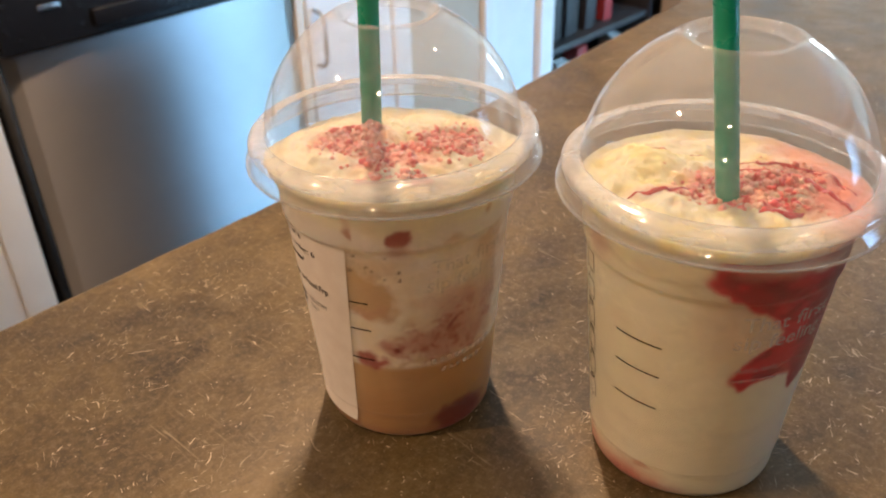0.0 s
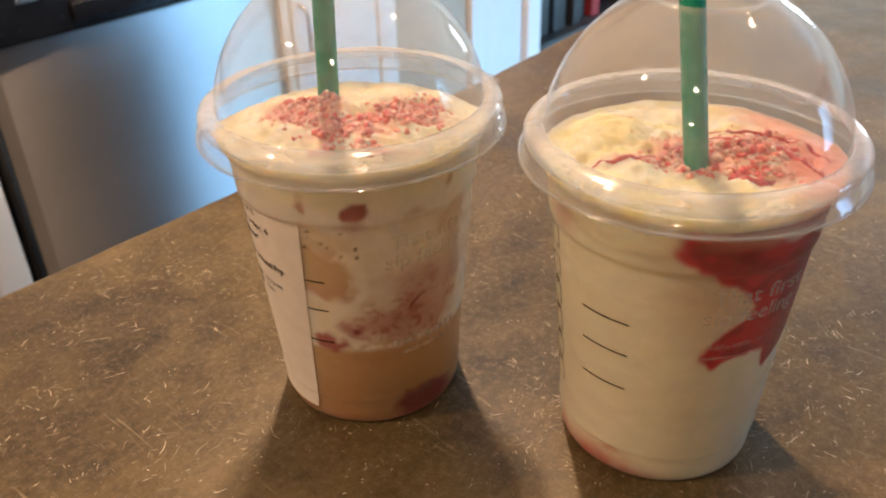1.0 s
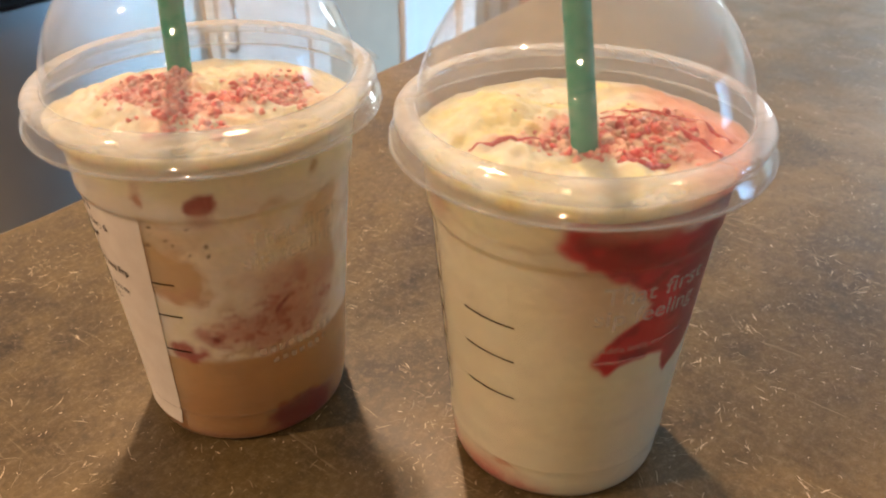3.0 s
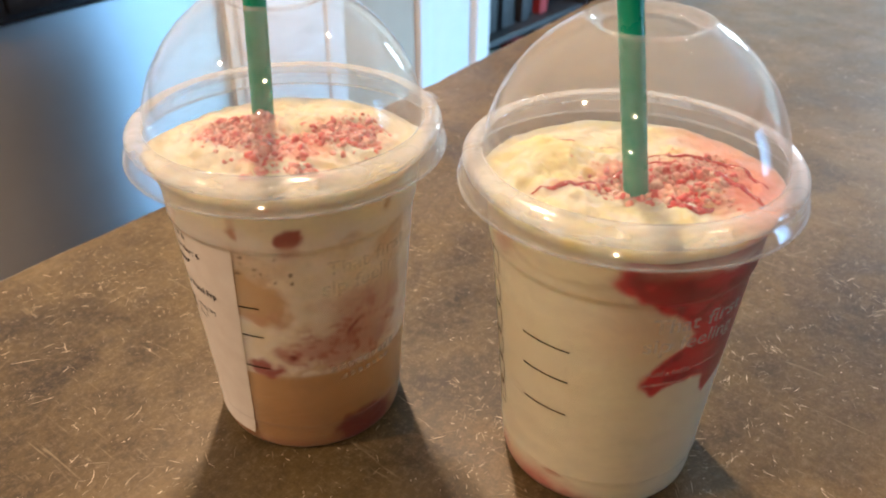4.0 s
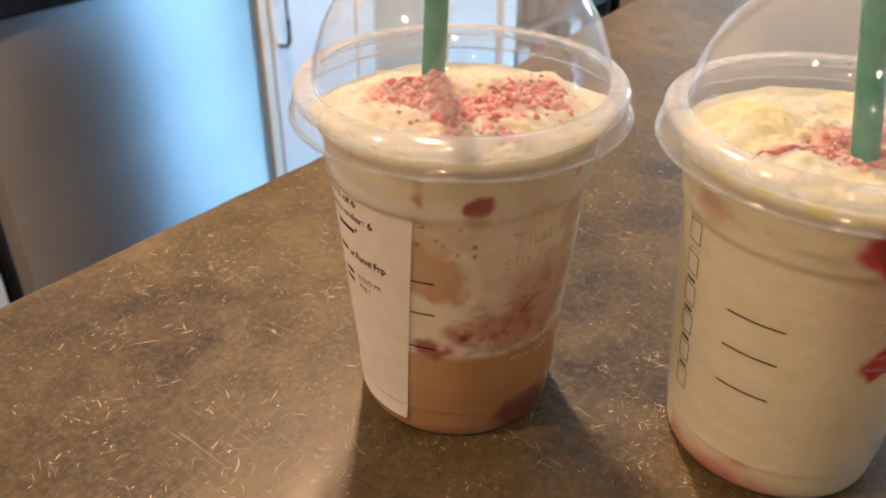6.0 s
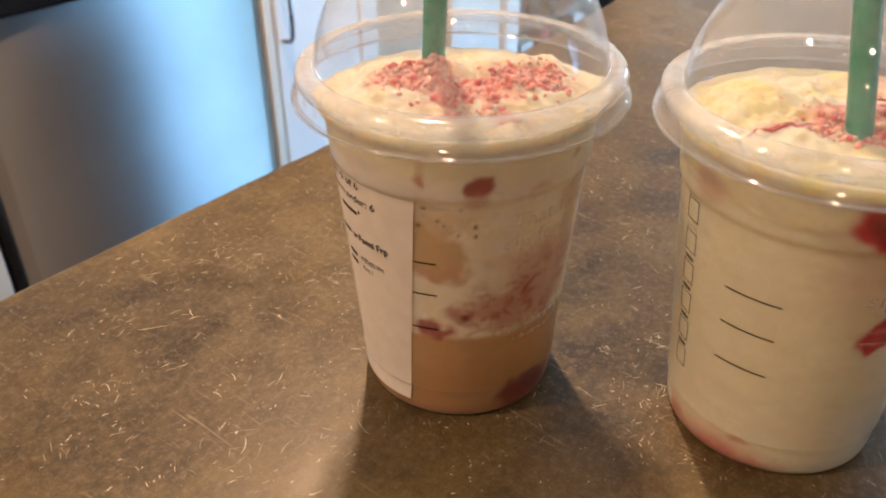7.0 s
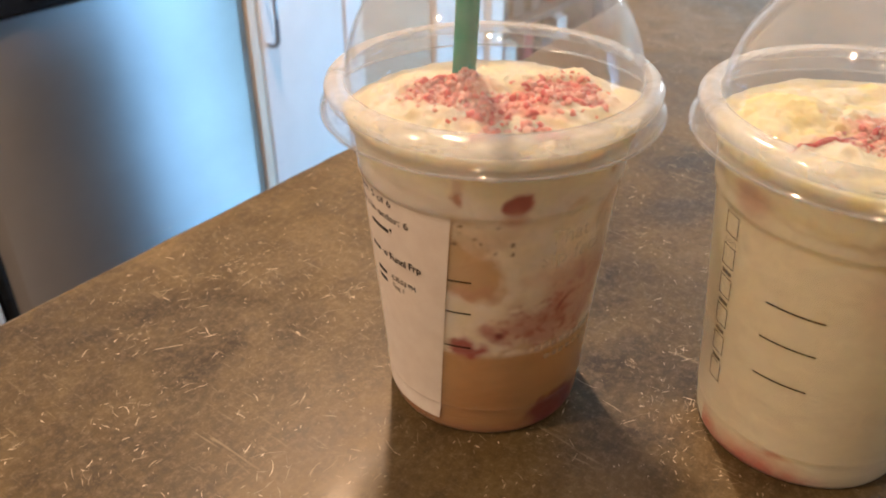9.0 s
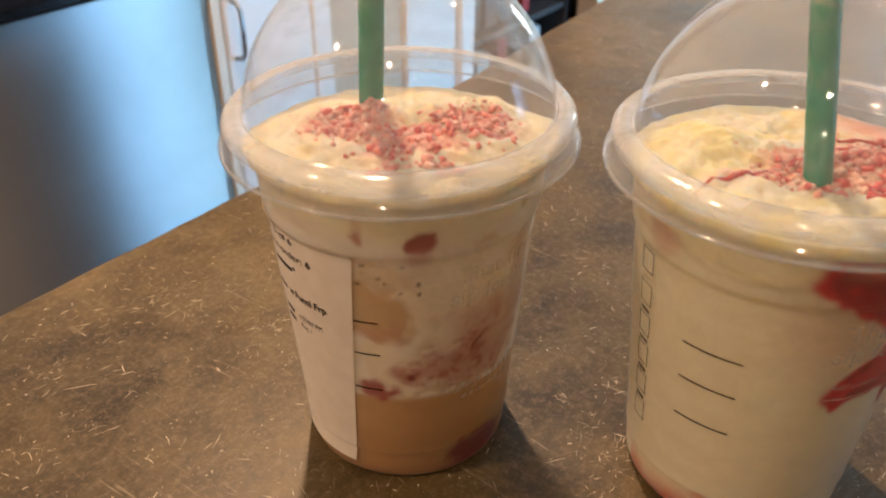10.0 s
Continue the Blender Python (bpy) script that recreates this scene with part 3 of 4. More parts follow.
def coffee_drink(co):
    """Caramel coffee with a cream swirl and strawberry marbling."""
    a0, z0 = math.degrees(math.atan2(co.y, co.x)), co.z
    a, z = warp(a0, z0, 3.0)
    m = fbm(Vector((a0 * 0.09, z0 * 190, 4.0)), 4)
    c = blend(PALE, CREAMY, 0.5 + m)
    c = blend(c, PINK, 0.35 * edge(a, -62, -30) * edge(z, 0.03, 0.05) * (0.4 + m))
    # caramel pocket and the coffee below
    c = blend(c, HONEY, 0.9 * spot(a + 3 * m, z + 0.002 * m, -109, 0.0690, 19, 0.0110, 0.18))
    c = blend(c, HONEY, 0.5 * spot(a, z, -110, 0.0800, 18, 0.006, 0.5))
    c = blend(c, CARAMEL, 0.45 * spot(a, z, -38, 0.072, 8, 0.022, 0.6))
    c = blend(c, CARAMEL, 0.8 * spot(a, z, 120, 0.06, 90, 0.025, 0.5))
    # strawberry marbling
    c = blend(c, PINK, 0.9 * spot(a, z, -62, 0.0475, 27, 0.0105, 0.4))
    c = blend(c, PINK, 0.7 * spot(a, z, -52, 0.0600, 20, 0.008, 0.5))
    c = blend(c, ROSE, 0.55 * edge(m, 0.15, 0.5) * spot(a, z, -60, 0.0500, 30, 0.014, 0.3))
    c = blend(c, PINK, 0.5 * spot(a, z, -108, 0.0605, 9, 0.0035, 0.5))
    low = edge(z0 + 0.0012 * fbm(Vector((a0 * 0.05, 2.0, 0.0)), 3), 0.0375, 0.0350)
    c = blend(c, blend(CARAMEL, COFFEE, edge(z0, 0.030, 0.012)), low)
    c = blend(c, (0.60, 0.42, 0.25), 0.7 * spot(a0, z, -70, 0.0372, 30, 0.0012, 0.6))
    c = blend(c, ROSE, 0.95 * spot(a, z, -108, 0.0408, 8, 0.0027, 0.5))
    c = blend(c, (0.12, 0.015, 0.015), 0.95 * spot(a0, z0, -90.7, 0.0449, 2.0, 0.0014, 0.5))
    c = blend(c, ROSE, 0.6 * spot(a, z, -92, 0.0455, 6, 0.0030, 0.6))
    c = blend(c, ROSE, 0.6 * edge(fbm(Vector((a0 * 0.22, z0 * 420, 8.0)), 3), 0.22, 0.42) * spot(a, z, -62, 0.0480, 32, 0.0120, 0.3))
    c = blend(c, BERRY, 0.7 * spot(a, z0, -54, 0.0540, 2.2, 0.0030, 0.5))
    c = blend(c, (0.17, 0.012, 0.022), 0.9 * spot(a, z, -52, 0.0072, 18, 0.0062, 0.4))
    c = blend(c, DEEP, 0.8 * spot(a, z, -42, 0.0050, 20, 0.0052, 0.5))
    c = blend(c, ROSE, 0.3 * edge(z0, 0.006, 0.002))
    # cream above, with a strawberry piece and small bubbles under it
    up = edge(z, 0.0855, 0.0885)
    c = blend(c, blend(PALE, YELLOW, edge(z, 0.092, 0.099) * 0.75), up)
    c = blend(c, ROSE, 0.95 * spot(a0 + 3 * m, z0 + 0.001 * m, -86.5, 0.0932, 5.2, 0.0031, 0.3))
    c = blend(c, PINK, 0.6 * spot(a0, z0, -87, 0.0885, 4.5, 0.003, 0.7))
    c = blend(c, (0.50, 0.22, 0.13), 0.8 * spot(a0 + 4 * m, z0, -109.3, 0.0945, 2.1, 0.0020, 0.5))
    c = blend(c, PINK, 0.4 * spot(a0, z0, -109, 0.098, 2.0, 0.005, 0.7))
    c = blend(c, (0.50, 0.30, 0.13), 0.8 * spot(a0 + 4 * m, z0, -40, 0.0975, 2.4, 0.0022, 0.5))
    c = blend(c, CARAMEL, 0.45 * spot(a, z, -64, 0.0895, 5, 0.0015, 0.6))
    if 0.0755 < z0 < 0.0862 and -113 < a0 < -86:
        cell_a, cell_z = round(a0 / 3.1) * 3.1, round(z0 / 0.0020) * 0.0020
        h = noise.cell(Vector((cell_a * 3.7, cell_z * 9000, 1.0)))
        if h > 0.30:
            c = blend(c, (0.16, 0.10, 0.05), 0.9 * spot(a0, z0, cell_a + 3.0 * (h - 0.75), cell_z + 0.0016 * (noise.cell(Vector((cell_a, cell_z * 7000, 5.0))) - 0.5), 0.5 + 0.8 * h, 0.0003 + 0.0005 * h, 0.45))
    return c


def cream_drink(co):
    """Pale cream frozen drink with red strawberry syrup running down one side."""
    a0, z0 = math.degrees(math.atan2(co.y, co.x)), co.z
    a, z = warp(a0, z0, 9.0, 0.5, 0.35)
    m = fbm(Vector((a0 * 0.07, z0 * 150, 7.0)), 4)
    c = blend((0.81, 0.78, 0.61), (0.79, 0.745, 0.56), 0.5 + 0.6 * m)
    c = blend(c, (0.78, 0.73, 0.57), 0.6 * edge(z0, 0.05, 0.02))
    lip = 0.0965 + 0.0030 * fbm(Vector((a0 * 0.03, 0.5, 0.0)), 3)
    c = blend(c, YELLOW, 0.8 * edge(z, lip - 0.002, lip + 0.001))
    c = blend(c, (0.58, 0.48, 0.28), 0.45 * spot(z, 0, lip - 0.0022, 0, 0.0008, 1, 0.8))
    c = blend(c, PINK, 0.40 * spot(a, z, -84, 0.084, 24, 0.020, 0.8))
    # the syrup's edge towards the ticks, and its lower edge with two runs
    left = float(np.interp(z, (0.054, 0.057, 0.061, 0.066, 0.071, 0.076, 0.080, 0.086, 0.092, 0.097, 0.104), (-84, -87, -86, -80, -71, -69, -75, -88, -100, -104, -101)))
    foot = float(np.interp(a, (-88, -84, -76, -66, -57, -51, -46, -36, -22), (0.0540, 0.0525, 0.0552, 0.0565, 0.0540, 0.0465, 0.0500, 0.0550, 0.0640)))
    red = edge(a - left, -7.0, 6.0) * edge(z - foot, -0.0022, 0.0022) * edge(a, -14, -22)
    c = blend(c, PINK, 0.6 * edge(red, 0.0, 0.4))
    c = blend(c, RED, edge(red, 0.15, 0.65))
    c = blend(c, DEEP, 0.65 * edge(m + 0.2, 0.1, 0.55) * edge(red, 0.5, 0.9))
    c = blend(c, DEEP, 0.8 * edge(a0, -64, -44) * edge(red, 0.5, 0.9))
    c = blend(c, DEEP, 0.6 * spot(a, z, -80, 0.0905, 16, 0.0030, 0.6) * edge(red, 0.5, 0.9))
    c = blend(c, (0.55, 0.02, 0.02), 0.8 * spot(a, z, -78, 0.0985, 12, 0.0025, 0.5))
    c = blend(c, PALE, 0.6 * spot(a, z, -56, 0.0985, 9, 0.0022, 0.5))
    c = blend(c, PINK, 0.6 * spot(a, z, -72, 0.1015, 26, 0.0045, 0.6))
    # pink stain round the foot
    low = edge(z + 0.0030 * m, 0.0125, 0.0045)
    c = blend(c, (0.62, 0.24, 0.16), 0.7 * low * spot(a0, 0, -160, 0, 45, 1, 0.5))
    c = blend(c, RED, 0.55 * edge(z + 0.003 * m, 0.006, 0.001) * spot(a0, 0, -150, 0, 45, 1, 0.5))
    c = blend(c, (0.60, 0.20, 0.12), 0.6 * spot(a, z, -128, 0.0095, 7, 0.0016, 0.6))
    c = blend(c, PINK, 0.6 * spot(a, z, -160, 0.0945, 9, 0.0050, 0.6))
    return c


def wall_level(height, a):
    """Height at which the cream meets the wall, at angle a."""
    return min(height(0.0445 * math.cos(a), 0.0445 * math.sin(a)), 0.1108)


def drink_body(colours, height, parent, label):
    zs = np.linspace(0.0006, 0.1108, 140)
    n = 420
    b = bmesh.new()
    rings = []
    level = [wall_level(height, 2 * math.pi * i / n) for i in range(n)]
    for z in zs:
        ring = []
        for i in range(n):
            a = 2 * math.pi * i / n
            zz = min(z, level[i] - 0.0004 + 0.00001 * (z - level[i]) / 0.01)
            rr = cup_radius(zz) - 0.00022
            ring.append(b.verts.new((rr * math.cos(a), rr * math.sin(a), zz)))
        rings.append(ring)
    for lo, hi in zip(rings, rings[1:]):
        for i in range(n):
            j = (i + 1) % n
            b.faces.new((lo[i], lo[j], hi[j], hi[i]))
    b.faces.new(rings[0][::-1])
    ob = part("drink", b, DRINK, parent, label)
    coat(ob, colours)
    return ob


def mound(height, colours, parent, label):
    """Whipped cream filling the lid to the wall: a polar height field."""
    b = bmesh.new()
    nr, n = 80, 260
    centre = b.verts.new((0, 0, height(0.0, 0.0)))
    reach = [cup_radius(wall_level(height, 2 * math.pi * i / n)) - 0.0003 for i in range(n)]
    last = None
    for k in range(1, nr + 1):
        ring = []
        for i in range(n):
            a = 2 * math.pi * i / n
            r = reach[i] * k / nr
            x, y = r * math.cos(a), r * math.sin(a)
            ring.append(b.verts.new((x, y, height(x, y))))
        for i in range(n):
            j = (i + 1) % n
            if last is None:
                b.faces.new((centre, ring[i], ring[j]))
            else:
                b.faces.new((last[i], ring[i], ring[j], last[j]))
        last = ring
    foot = [b.verts.new((v.co.x * 0.975, v.co.y * 0.975, v.co.z - 0.004)) for v in last]
    for i in range(n):
        j = (i + 1) % n
        b.faces.new((last[i], foot[i], foot[j], last[j]))
    ob = part("whipped_cream", b, CREAM, parent, label)
    coat(ob, colours)
    return ob


def cream_height(seed, level, front, back, lumps):
    """Cream at a level in the middle, at front and back heights along the wall, with lumps (x, y, radius, height)."""
    def height(x, y):
        r = math.hypot(x, y) / 0.0445
        wall = front + (back - front) * edge(y, -0.012, 0.026)
        mid = level + (back - level) * 0.95 * edge(y, 0.000, 0.032)
        z = mid + (wall - mid) * edge(r, 0.58, 1.0)
        for cx, cy, rad, h in lumps:
            z += h * math.exp(-((x - cx) ** 2 + (y - cy) ** 2) / rad ** 2)
        k = 1 - 0.7 * edge(r, 0.75, 1.0)
        return z + k * (0.0022 * fbm(Vector((x * 75, y * 75, seed)), 3) + 0.0010 * fbm(Vector((x * 300, y * 300, seed + 4)), 4))
    return height


def ball(level):
    """Corner points and triangles of a small unit ball."""
    t = bmesh.new()
    bmesh.ops.create_icosphere(t, subdivisions=level, radius=1.0)
    t.verts.ensure_lookup_table()
    out = [v.co.copy() for v in t.verts], [tuple(v.index for v in f.verts) for f in t.faces]
    t.free()
    return out


def crumbs(height, clusters, count, palette, parent, label, seed, size=(0.0006, 0.0017)):
    """Lumps of crumble scattered over the cream, gathered in clusters (x, y, rx, ry, weight)."""
    rng = random.Random(seed)
    shapes = {1: ball(1), 2: ball(2)}
    points, faces, cols = [], [], []
    wsum = sum(c[4] for c in clusters)
    for _ in range(count):
        pick = rng.uniform(0, wsum)
        for cx, cy, rx, ry, w in clusters:
            pick -= w
            if pick <= 0:
                break
        x, y = cx + rng.gauss(0, rx * 0.5), cy + rng.gauss(0, ry * 0.5)
        if math.hypot(x, y) > 0.0395:
            continue
        s = size[0] + (size[1] - size[0]) * rng.random() ** 3
        col, tint = rng.choice(palette), rng.uniform(0.88, 1.08)
        top = height(x, y)
        m = Matrix.Translation((x, y, top + s * rng.uniform(-0.75, 0.05))) @ Euler((rng.uniform(0, 6), rng.uniform(0, 6), rng.uniform(0, 6))).to_matrix().to_4x4()
        m = m @ Matrix.Diagonal((s, s * rng.uniform(0.6, 1.0), s * rng.uniform(0.45, 0.9), 1.0))
        c0, start = Vector((x, y, top)), len(points)
        verts, tris = shapes[2 if s > 0.0010 else 1]
        for v in verts:
            q = m @ v
            q = c0 + (q - c0) * (1 + 0.5 * noise.noise(q * 950 + Vector((seed, 0, 0))))
            points.append(tuple(q))
            cols.append(tuple(min(k * tint, 1.0) for k in col))
        faces += [tuple(start + i for i in f) for f in tris]
    me = bpy.data.meshes.new("crumb_topping")
    me.from_pydata(points, [], faces)
    for poly in me.polygons:
        poly.use_smooth = True
    me.materials.append(CRUMB)
    ob = new("crumb_topping", me)
    ob.parent = parent
    tagged(ob, label, kind="stuff")
    it = iter(cols)
    coat(ob, lambda co: next(it))
    return ob


def drizzle(height, path, width, parent, seed):
    rng = random.Random(seed)
    n = 40
    pts, rad = [], []
    p = np.array(path)
    dist = np.linspace(0, len(p) - 1, n)
    for i, d in enumerate(dist):
        x, y = np.interp(d, range(len(p)), p[:, 0]), np.interp(d, range(len(p)), p[:, 1])
        x, y = x + rng.gauss(0, 0.0001), y + rng.gauss(0, 0.0001)
        rad.append(width * (0.35 + 0.65 * math.sin(math.pi * (i + 0.5) / n)) * rng.uniform(0.85, 1.15) * 1.25)
        pts.append((x, y, height(x, y) - rad[-1] * 0.5))
    return part("syrup_drizzle", tube(pts, rad, 8), SYRUP, parent, "glossy red strawberry syrup")


def lid(parent):
    rim = part("lid", lathe(shell(curve_points(LID_LINE[:6], 5), -0.0005), 160, True), RIM_CLEAR, parent, "clear plastic skirt of the lid")
    part("shoulder", lathe(shell(curve_points(LID_LINE[5:], 4), -0.0005), 160, True), SHOULDER, rim, "milky rounded shoulder of the lid")
    part("dome", lathe(shell(curve_points(DOME_LINE, 5), -0.0004), 160, True), LID_CLEAR, rim, "clear plastic dome with a straw hole")
    ribs = bmesh.new()
    for i in range(36):
        a = 2 * math.pi * i / 36
        me = bpy.data.meshes.new("scrap")
        t = box(0.0487, 0.0495, -0.00022, 0.00022, 0.1078, 0.1104, 0.0001, 1)
        bmesh.ops.rotate(t, verts=t.verts, cent=(0, 0, 0), matrix=Matrix.Rotation(a, 3, "Z"))
        t.to_mesh(me)
        t.free()
        ribs.from_mesh(me)
        bpy.data.meshes.remove(me)
    part("snap_ribs", ribs, RIB_CLEAR, rim, "small moulded ribs under the rim")
    for r, z, w in ((0.0512, 0.1063, 0.00032),):
        part("rolled_edge", lathe([(r + w * math.cos(2 * math.pi * k / 10), z + w * math.sin(2 * math.pi * k / 10)) for k in range(10)], 160, True), BEAD, rim, "rounded pale edge of the plastic")
    part("pull_tab", tab(), RIM_CLEAR, rim, "small pull tab")
    return rim


def tab():
    t = box(0.0490, 0.0532, -0.0045, 0.0045, 0.1122, 0.1130, 0.00035)
    bmesh.ops.rotate(t, verts=t.verts, cent=(0, 0, 0), matrix=Matrix.Rotation(radians(22), 3, "Z"))
    return t


def cup_shell(parent):
    prof = [(0.0005, 0.0020), (0.0200, 0.0018)] + CUP_FINE
    return part("cup_body", lathe(shell(prof, 0.00015), 160, True), CUP_CLEAR, parent, "clear tapering plastic cup")


def tick(parent, a0, a1, z):
    part("measuring_line", wrap(a0, a1, z - 0.00024, z + 0.00024, 0.00012, 0.0001, 14, 1), CUP_INK, parent, "thin dark printed line")


def slogan(parent, theta, ink, label):
    """The two printed lines of four words."""
    for text, da, z, w in (("That", 0.0, 0.0775, 0.0148), ("first", 25.0, 0.0775, 0.0150), ("sip", -2.8, 0.0703, 0.0088), ("feeling", 13.5, 0.0703, 0.0208)):
        part("printed_word", words(text, theta + da, z, 0.0076, 0.0002, w, 0.00006), ink, parent, label, smooth=False)


def coffee_cup():
    c = thing("coffee_drink_cup", pose(*CUP_A, TOP + 0.0003), "domed plastic cup of caramel strawberry frozen coffee with paper label", "drink cup", "drinks on the worktop")
    cup_shell(c)
    height = cream_height(2.0, 0.1128, 0.1086, 0.1036, ((-0.0085, 0.003, 0.006, 0.0014), (0.0115, -0.018, 0.005, 0.0012), (0.003, -0.001, 0.005, 0.0008)))
    drink_body(coffee_drink, height, c, "caramel coffee swirled with cream and strawberry")

    def colours(co):
        m = fbm(Vector((co.x * 110, co.y * 110, 5.0)), 3)
        k = blend((0.73, 0.71, 0.60), (0.73, 0.675, 0.47), 0.5 + m)
        red = max(spot(co.x, co.y, -0.014, -0.008, 0.012, 0.010, 0.6), spot(co.x, co.y, 0.020, -0.009, 0.012, 0.009, 0.6), spot(co.x, co.y, 0.001, -0.022, 0.014, 0.008, 0.6))
        return blend(k, (0.74, 0.27, 0.23), 0.92 * red * edge(m + 0.55, 0.0, 0.5))
    mound(height, colours, c, "pale whipped cream under the dome")
    pal = [(0.82, 0.33, 0.30), (0.86, 0.42, 0.38), (0.77, 0.25, 0.23), (0.89, 0.54, 0.48), (0.84, 0.40, 0.37), (0.70, 0.16, 0.16)]
    crumbs(height, [(-0.016, -0.008, 0.009, 0.010, 3.0), (-0.0083, 0.002, 0.005, 0.005, 1.3), (0.000, -0.019, 0.012, 0.009, 3.0), (0.019, -0.008, 0.010, 0.009, 3.2), (0.026, -0.016, 0.005, 0.006, 0.7),
                    (-0.005, -0.033, 0.004, 0.003, 0.3), (0.009, -0.033, 0.009, 0.0025, 0.6)],
           2300, pal, c, "pink strawberry crumble on the cream", 5, (0.0005, 0.0019))
    lid(c)
    # the order label, a little crumpled at its foot
    def crumple(u, t):
        return 0.00001 + 0.00008 * abs(fbm(Vector((u * 5, t * 9, 2.0)), 3)) + 0.0007 * edge(t, 0.08, 0.0) * u

    lab = part("order_label", wrap(lambda t: -212 + 4 * t, lambda t: -121.8 + 9.6 * t, 0.0055, 0.0885, 0.00006, 0.00004, 40, 60, crumple), PAPER, c, "white paper order label with black print", smooth=False)
    L = 0.00032
    for text, a, z, size, width, bold in (("Item: 5 of 6", -172.0, 0.0845, 0.0034, 0.0215, 0.00002), ("Items in order: 6", -174.0, 0.0795, 0.0034, 0.0292, 0.00002),
                                          ("w Funnl Frp", -152.0, 0.0648, 0.0036, 0.0167, 0.00007), ("4:35:03 PM", -147.5, 0.0570, 0.0027, 0.0108, 0.0), ("Reg 1", -147.0, 0.0538, 0.0027, 0.0052, 0.0)):
        part("printed_line", words(text, a, z, size, L, width, bold), INK, lab, "black printed words", smooth=False)
    for a0, a1, z in ((-160.0, -145.5, 0.0750), (-144.2, -143.2, 0.0760), (-163.0, -155.0, 0.0655), (-160.0, -152.0, 0.0574), (-160.0, -152.5, 0.0542)):
        part("printed_bar", wrap(a0, a1, z - 0.0005, z + 0.0007, L, 0.00008, 8, 1), INK, lab, "black print too small to read")
    for z, a in ((0.0657, -114.4), (0.0536, -115.8), (0.0397, -117.4)):
        tick(c, a, -104.0, z)
    slogan(c, -71.5, FAINT_INK, "faint white lettering")
    for k in range(9):
        a = -72.0 + k * 4.8
        part("printed_mark", wrap(a, a + 3.3, 0.0366, 0.0392, 0.0002, 0.00008, 3, 1), FAINT_INK, c, "faint white printed mark")
    for k in range(7):
        a = -66.0 + k * 4.8
        part("printed_mark", wrap(a, a + 3.0, 0.0322, 0.0342, 0.0002, 0.00008, 3, 1), FAINT_INK, c, "faint white printed mark")
    straw("green plastic straw standing in the caramel drink", CUP_A, (-0.0085, 0.0055), (-0.0066, 0.0050))


def straw(label, at, low, high):
    """A straight straw through (low at z 0.105) and (high at z 0.152)."""
    k = [(h - l) / 0.047 for l, h in zip(low, high)]
    pts = [(at[0] + low[0] + k[0] * (z - 0.105), at[1] + low[1] + k[1] * (z - 0.105), TOP + z) for z in np.linspace(0.030, 0.212, 24)]
    b = tube(pts, 0.0036, 28, False)
    inner = tube(pts, 0.0032, 28, False)
    bmesh.ops.reverse_faces(inner, faces=inner.faces)
    me = bpy.data.meshes.new("scrap")
    inner.to_mesh(me)
    inner.free()
    b.from_mesh(me)
    bpy.data.meshes.remove(me)
    ob = new("drinking_straw", to_mesh("drinking_straw", b, STRAW))
    tagged(ob, label, "straw", "green straws")


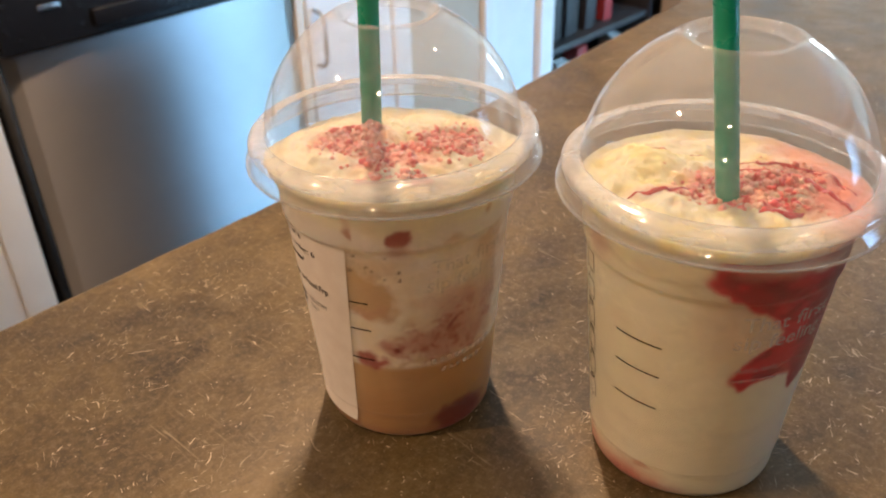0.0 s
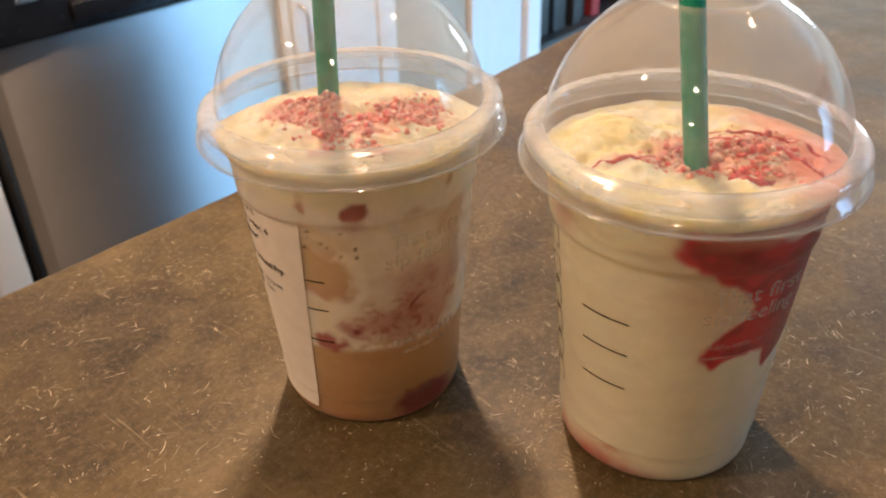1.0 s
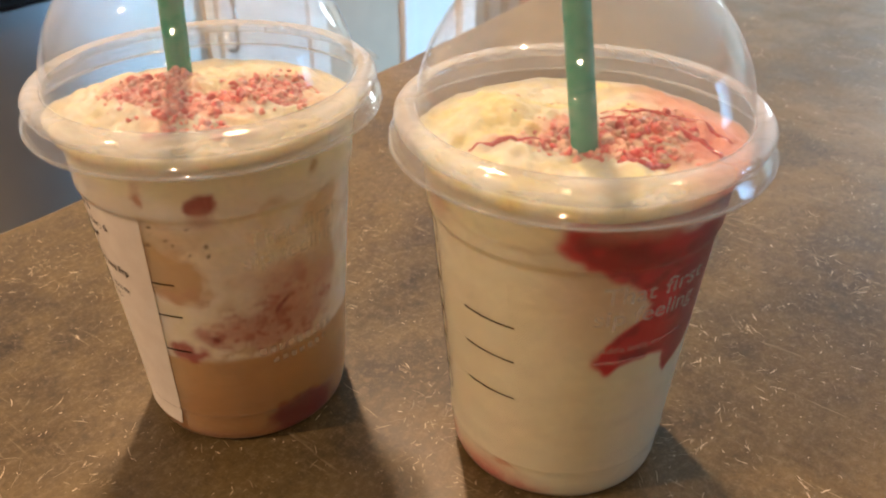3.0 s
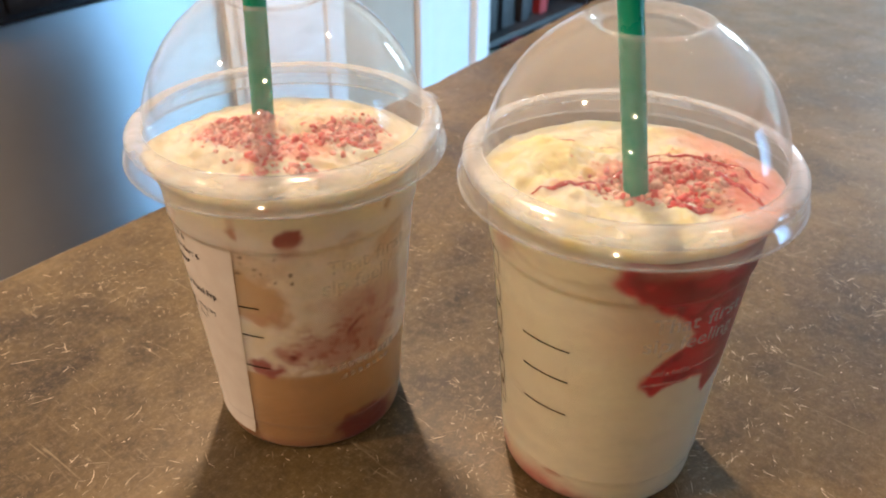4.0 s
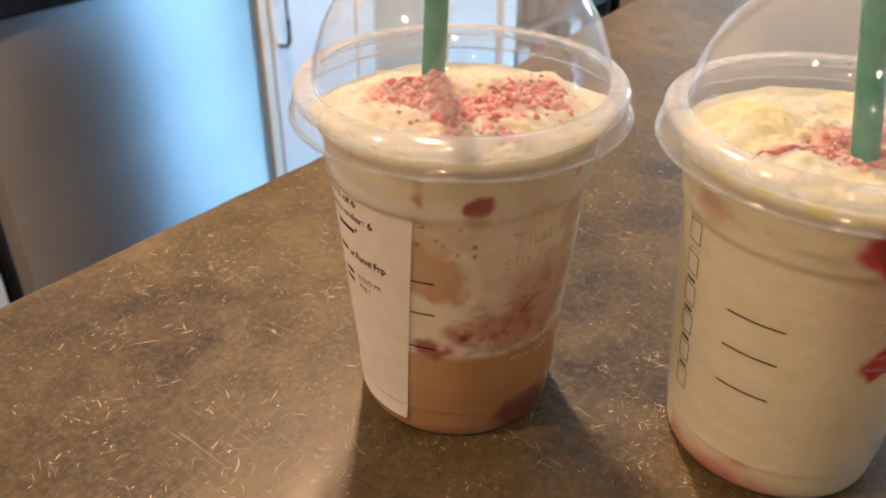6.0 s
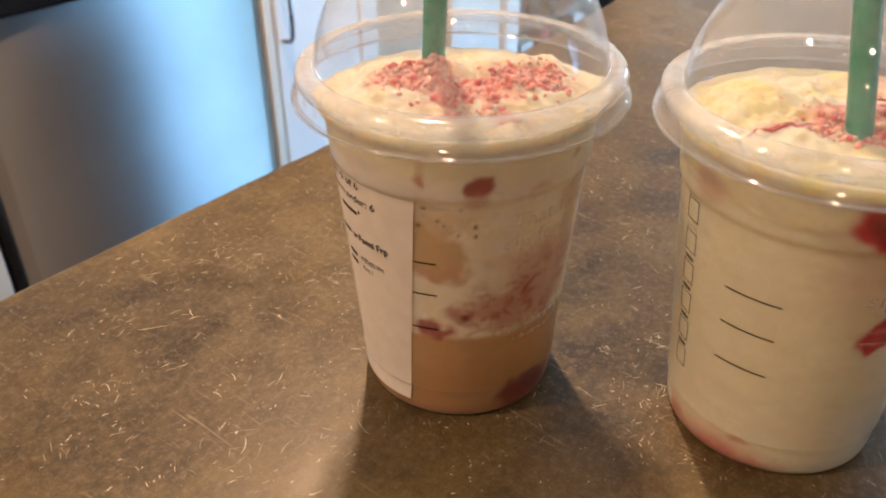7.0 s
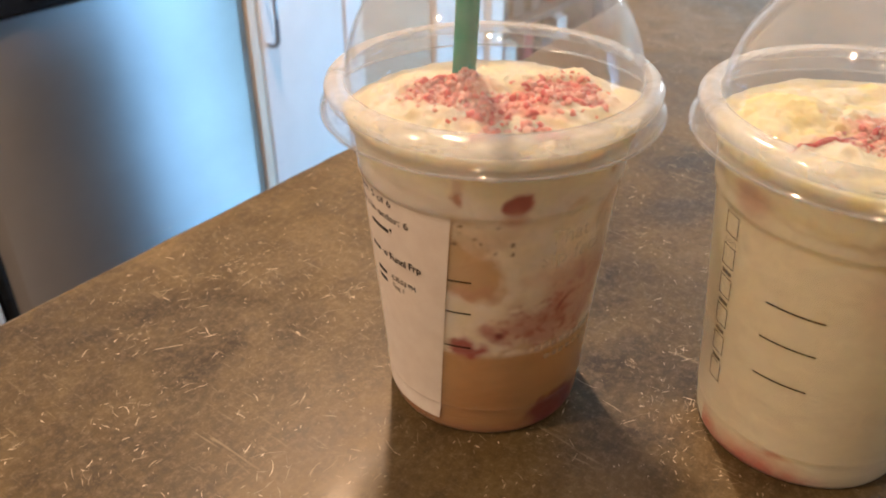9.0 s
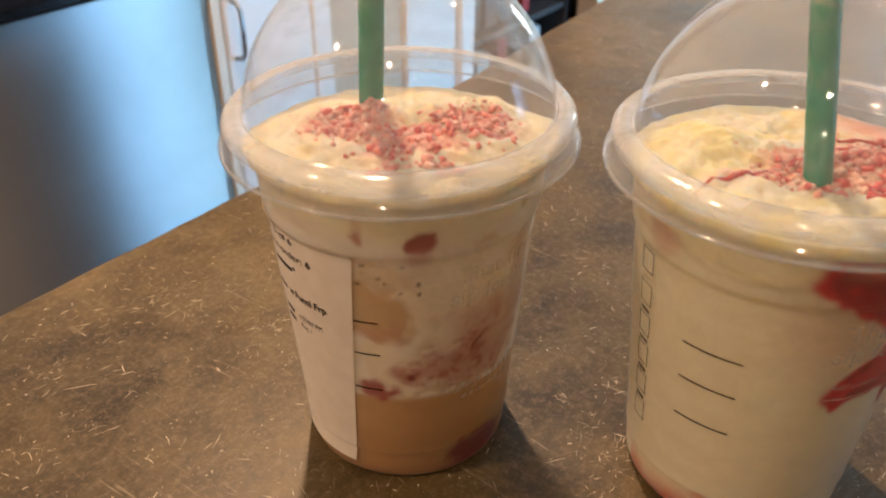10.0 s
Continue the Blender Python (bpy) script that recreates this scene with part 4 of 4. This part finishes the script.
def cream_cup():
    c = thing("cream_drink_cup", pose(*CUP_B, TOP + 0.0003), "domed plastic cup of pale frozen drink with red strawberry syrup", "drink cup", "drinks on the worktop")
    cup_shell(c)
    height = cream_height(7.0, 0.1094, 0.1080, 0.1055, ((-0.021, 0.012, 0.013, 0.0042), (-0.020, -0.020, 0.009, 0.0018), (0.012, -0.004, 0.010, 0.0018), (-0.003, -0.015, 0.007, -0.0022)))
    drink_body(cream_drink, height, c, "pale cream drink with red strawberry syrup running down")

    def colours(co):
        m = fbm(Vector((co.x * 110, co.y * 110, 15.0)), 3)
        k = blend((0.73, 0.71, 0.58), (0.72, 0.655, 0.34), 0.35 + m + 0.5 * spot(co.x, co.y, -0.022, 0.010, 0.016, 0.012, 0.7))
        red = max(spot(co.x, co.y, 0.004, -0.006, 0.015, 0.012, 0.6), 0.9 * spot(co.x, co.y, 0.026, -0.010, 0.014, 0.018, 0.7), 0.8 * spot(co.x, co.y, -0.014, -0.012, 0.014, 0.004, 0.6))
        k = blend(k, (0.68, 0.16, 0.14), 0.90 * red * edge(m + 0.50, 0.0, 0.5))
        return blend(k, (0.72, 0.28, 0.24), 0.75 * edge(co.x, 0.012, 0.034))
    mound(height, colours, c, "yellowish whipped cream under the dome")
    pal = [(0.80, 0.36, 0.30), (0.85, 0.47, 0.38), (0.74, 0.21, 0.19), (0.87, 0.55, 0.44), (0.66, 0.10, 0.10)]
    crumbs(height, [(0.004, -0.007, 0.013, 0.009, 4), (0.012, -0.020, 0.012, 0.005, 1.6), (-0.006, -0.012, 0.010, 0.006, 1.6), (0.020, -0.006, 0.010, 0.010, 1.2)], 1500, pal, c, "pink crumble soaked with syrup", 9, (0.0005, 0.0021))
    for i, (path, w) in enumerate((([(-0.031, -0.012), (-0.020, -0.013), (-0.008, -0.008), (0.000, 0.000)], 0.0012), ([(-0.020, 0.016), (-0.010, 0.0185), (0.000, 0.016), (0.004, 0.010)], 0.0007),
                                   ([(0.006, 0.002), (0.018, -0.002), (0.028, -0.012), (0.033, -0.022)], 0.0013), ([(0.008, 0.010), (0.022, 0.006), (0.033, -0.004), (0.037, -0.014)], 0.0009),
                                   ([(0.004, -0.026), (0.012, -0.027), (0.018, -0.024)], 0.0016))):
        drizzle(height, path, w, c, 30 + i)
    lid(c)
    for z in (0.0660, 0.0537, 0.0398):
        tick(c, -147.0, -122.0, z)
    slogan(c, -89.6, WHITE_INK, "white printed lettering")
    for text, a, w in (("Add", -88.4, 0.0052), ("a", -79.8, 0.0016), ("little", -76.4, 0.0062)):
        part("printed_word", words(text, a, 0.0605, 0.0030, 0.0002, w), WHITE_INK, c, "small white lettering", smooth=False)
    for a0, a1, z in ((-65.5, -60.5, 0.0612), (-59.5, -47.5, 0.0612), (-89.5, -86.5, 0.0568), (-85.5, -77.0, 0.0568), (-75.5, -67.0, 0.0568)):
        part("printed_bar", wrap(a0, a1, z - 0.0004, z + 0.0006, 0.0002, 0.00008, 6, 1), GHOST_INK, c, "white print too small to read")
    for k, text in enumerate(("DECAF", "SHOTS", "", "", "", "")):
        z0 = 0.0790 - k * 0.0108
        b = bmesh.new()
        for a0, a1, za, zb in ((-175.5, -166.5, z0, z0 + 0.0003), (-175.5, -166.5, z0 + 0.0069, z0 + 0.0072), (-175.5, -175.0, z0, z0 + 0.0072), (-167.0, -166.5, z0, z0 + 0.0072)):
            w = wrap(a0, a1, za, zb, 0.0002, 0.00008, 6, 1)
            me = bpy.data.meshes.new("scrap")
            w.to_mesh(me)
            w.free()
            b.from_mesh(me)
            bpy.data.meshes.remove(me)
        part("check_box", b, FINE_INK, c, "thin printed empty check box")
        if text:
            part("printed_word", words(text, -174.8, z0 + 0.0080, 0.0021, 0.0002, 0.0056), FINE_INK, c, "small dark lettering", smooth=False)
        else:
            part("printed_bar", wrap(-174.5, -167.5, z0 + 0.0081, z0 + 0.0094, 0.0002, 0.00008, 6, 1), FINE_INK, c, "dark print too small to read")
    straw("green plastic straw standing in the pale drink", CUP_B, (-0.0008, -0.0134), (-0.0057, -0.0046))


coffee_cup()
cream_cup()
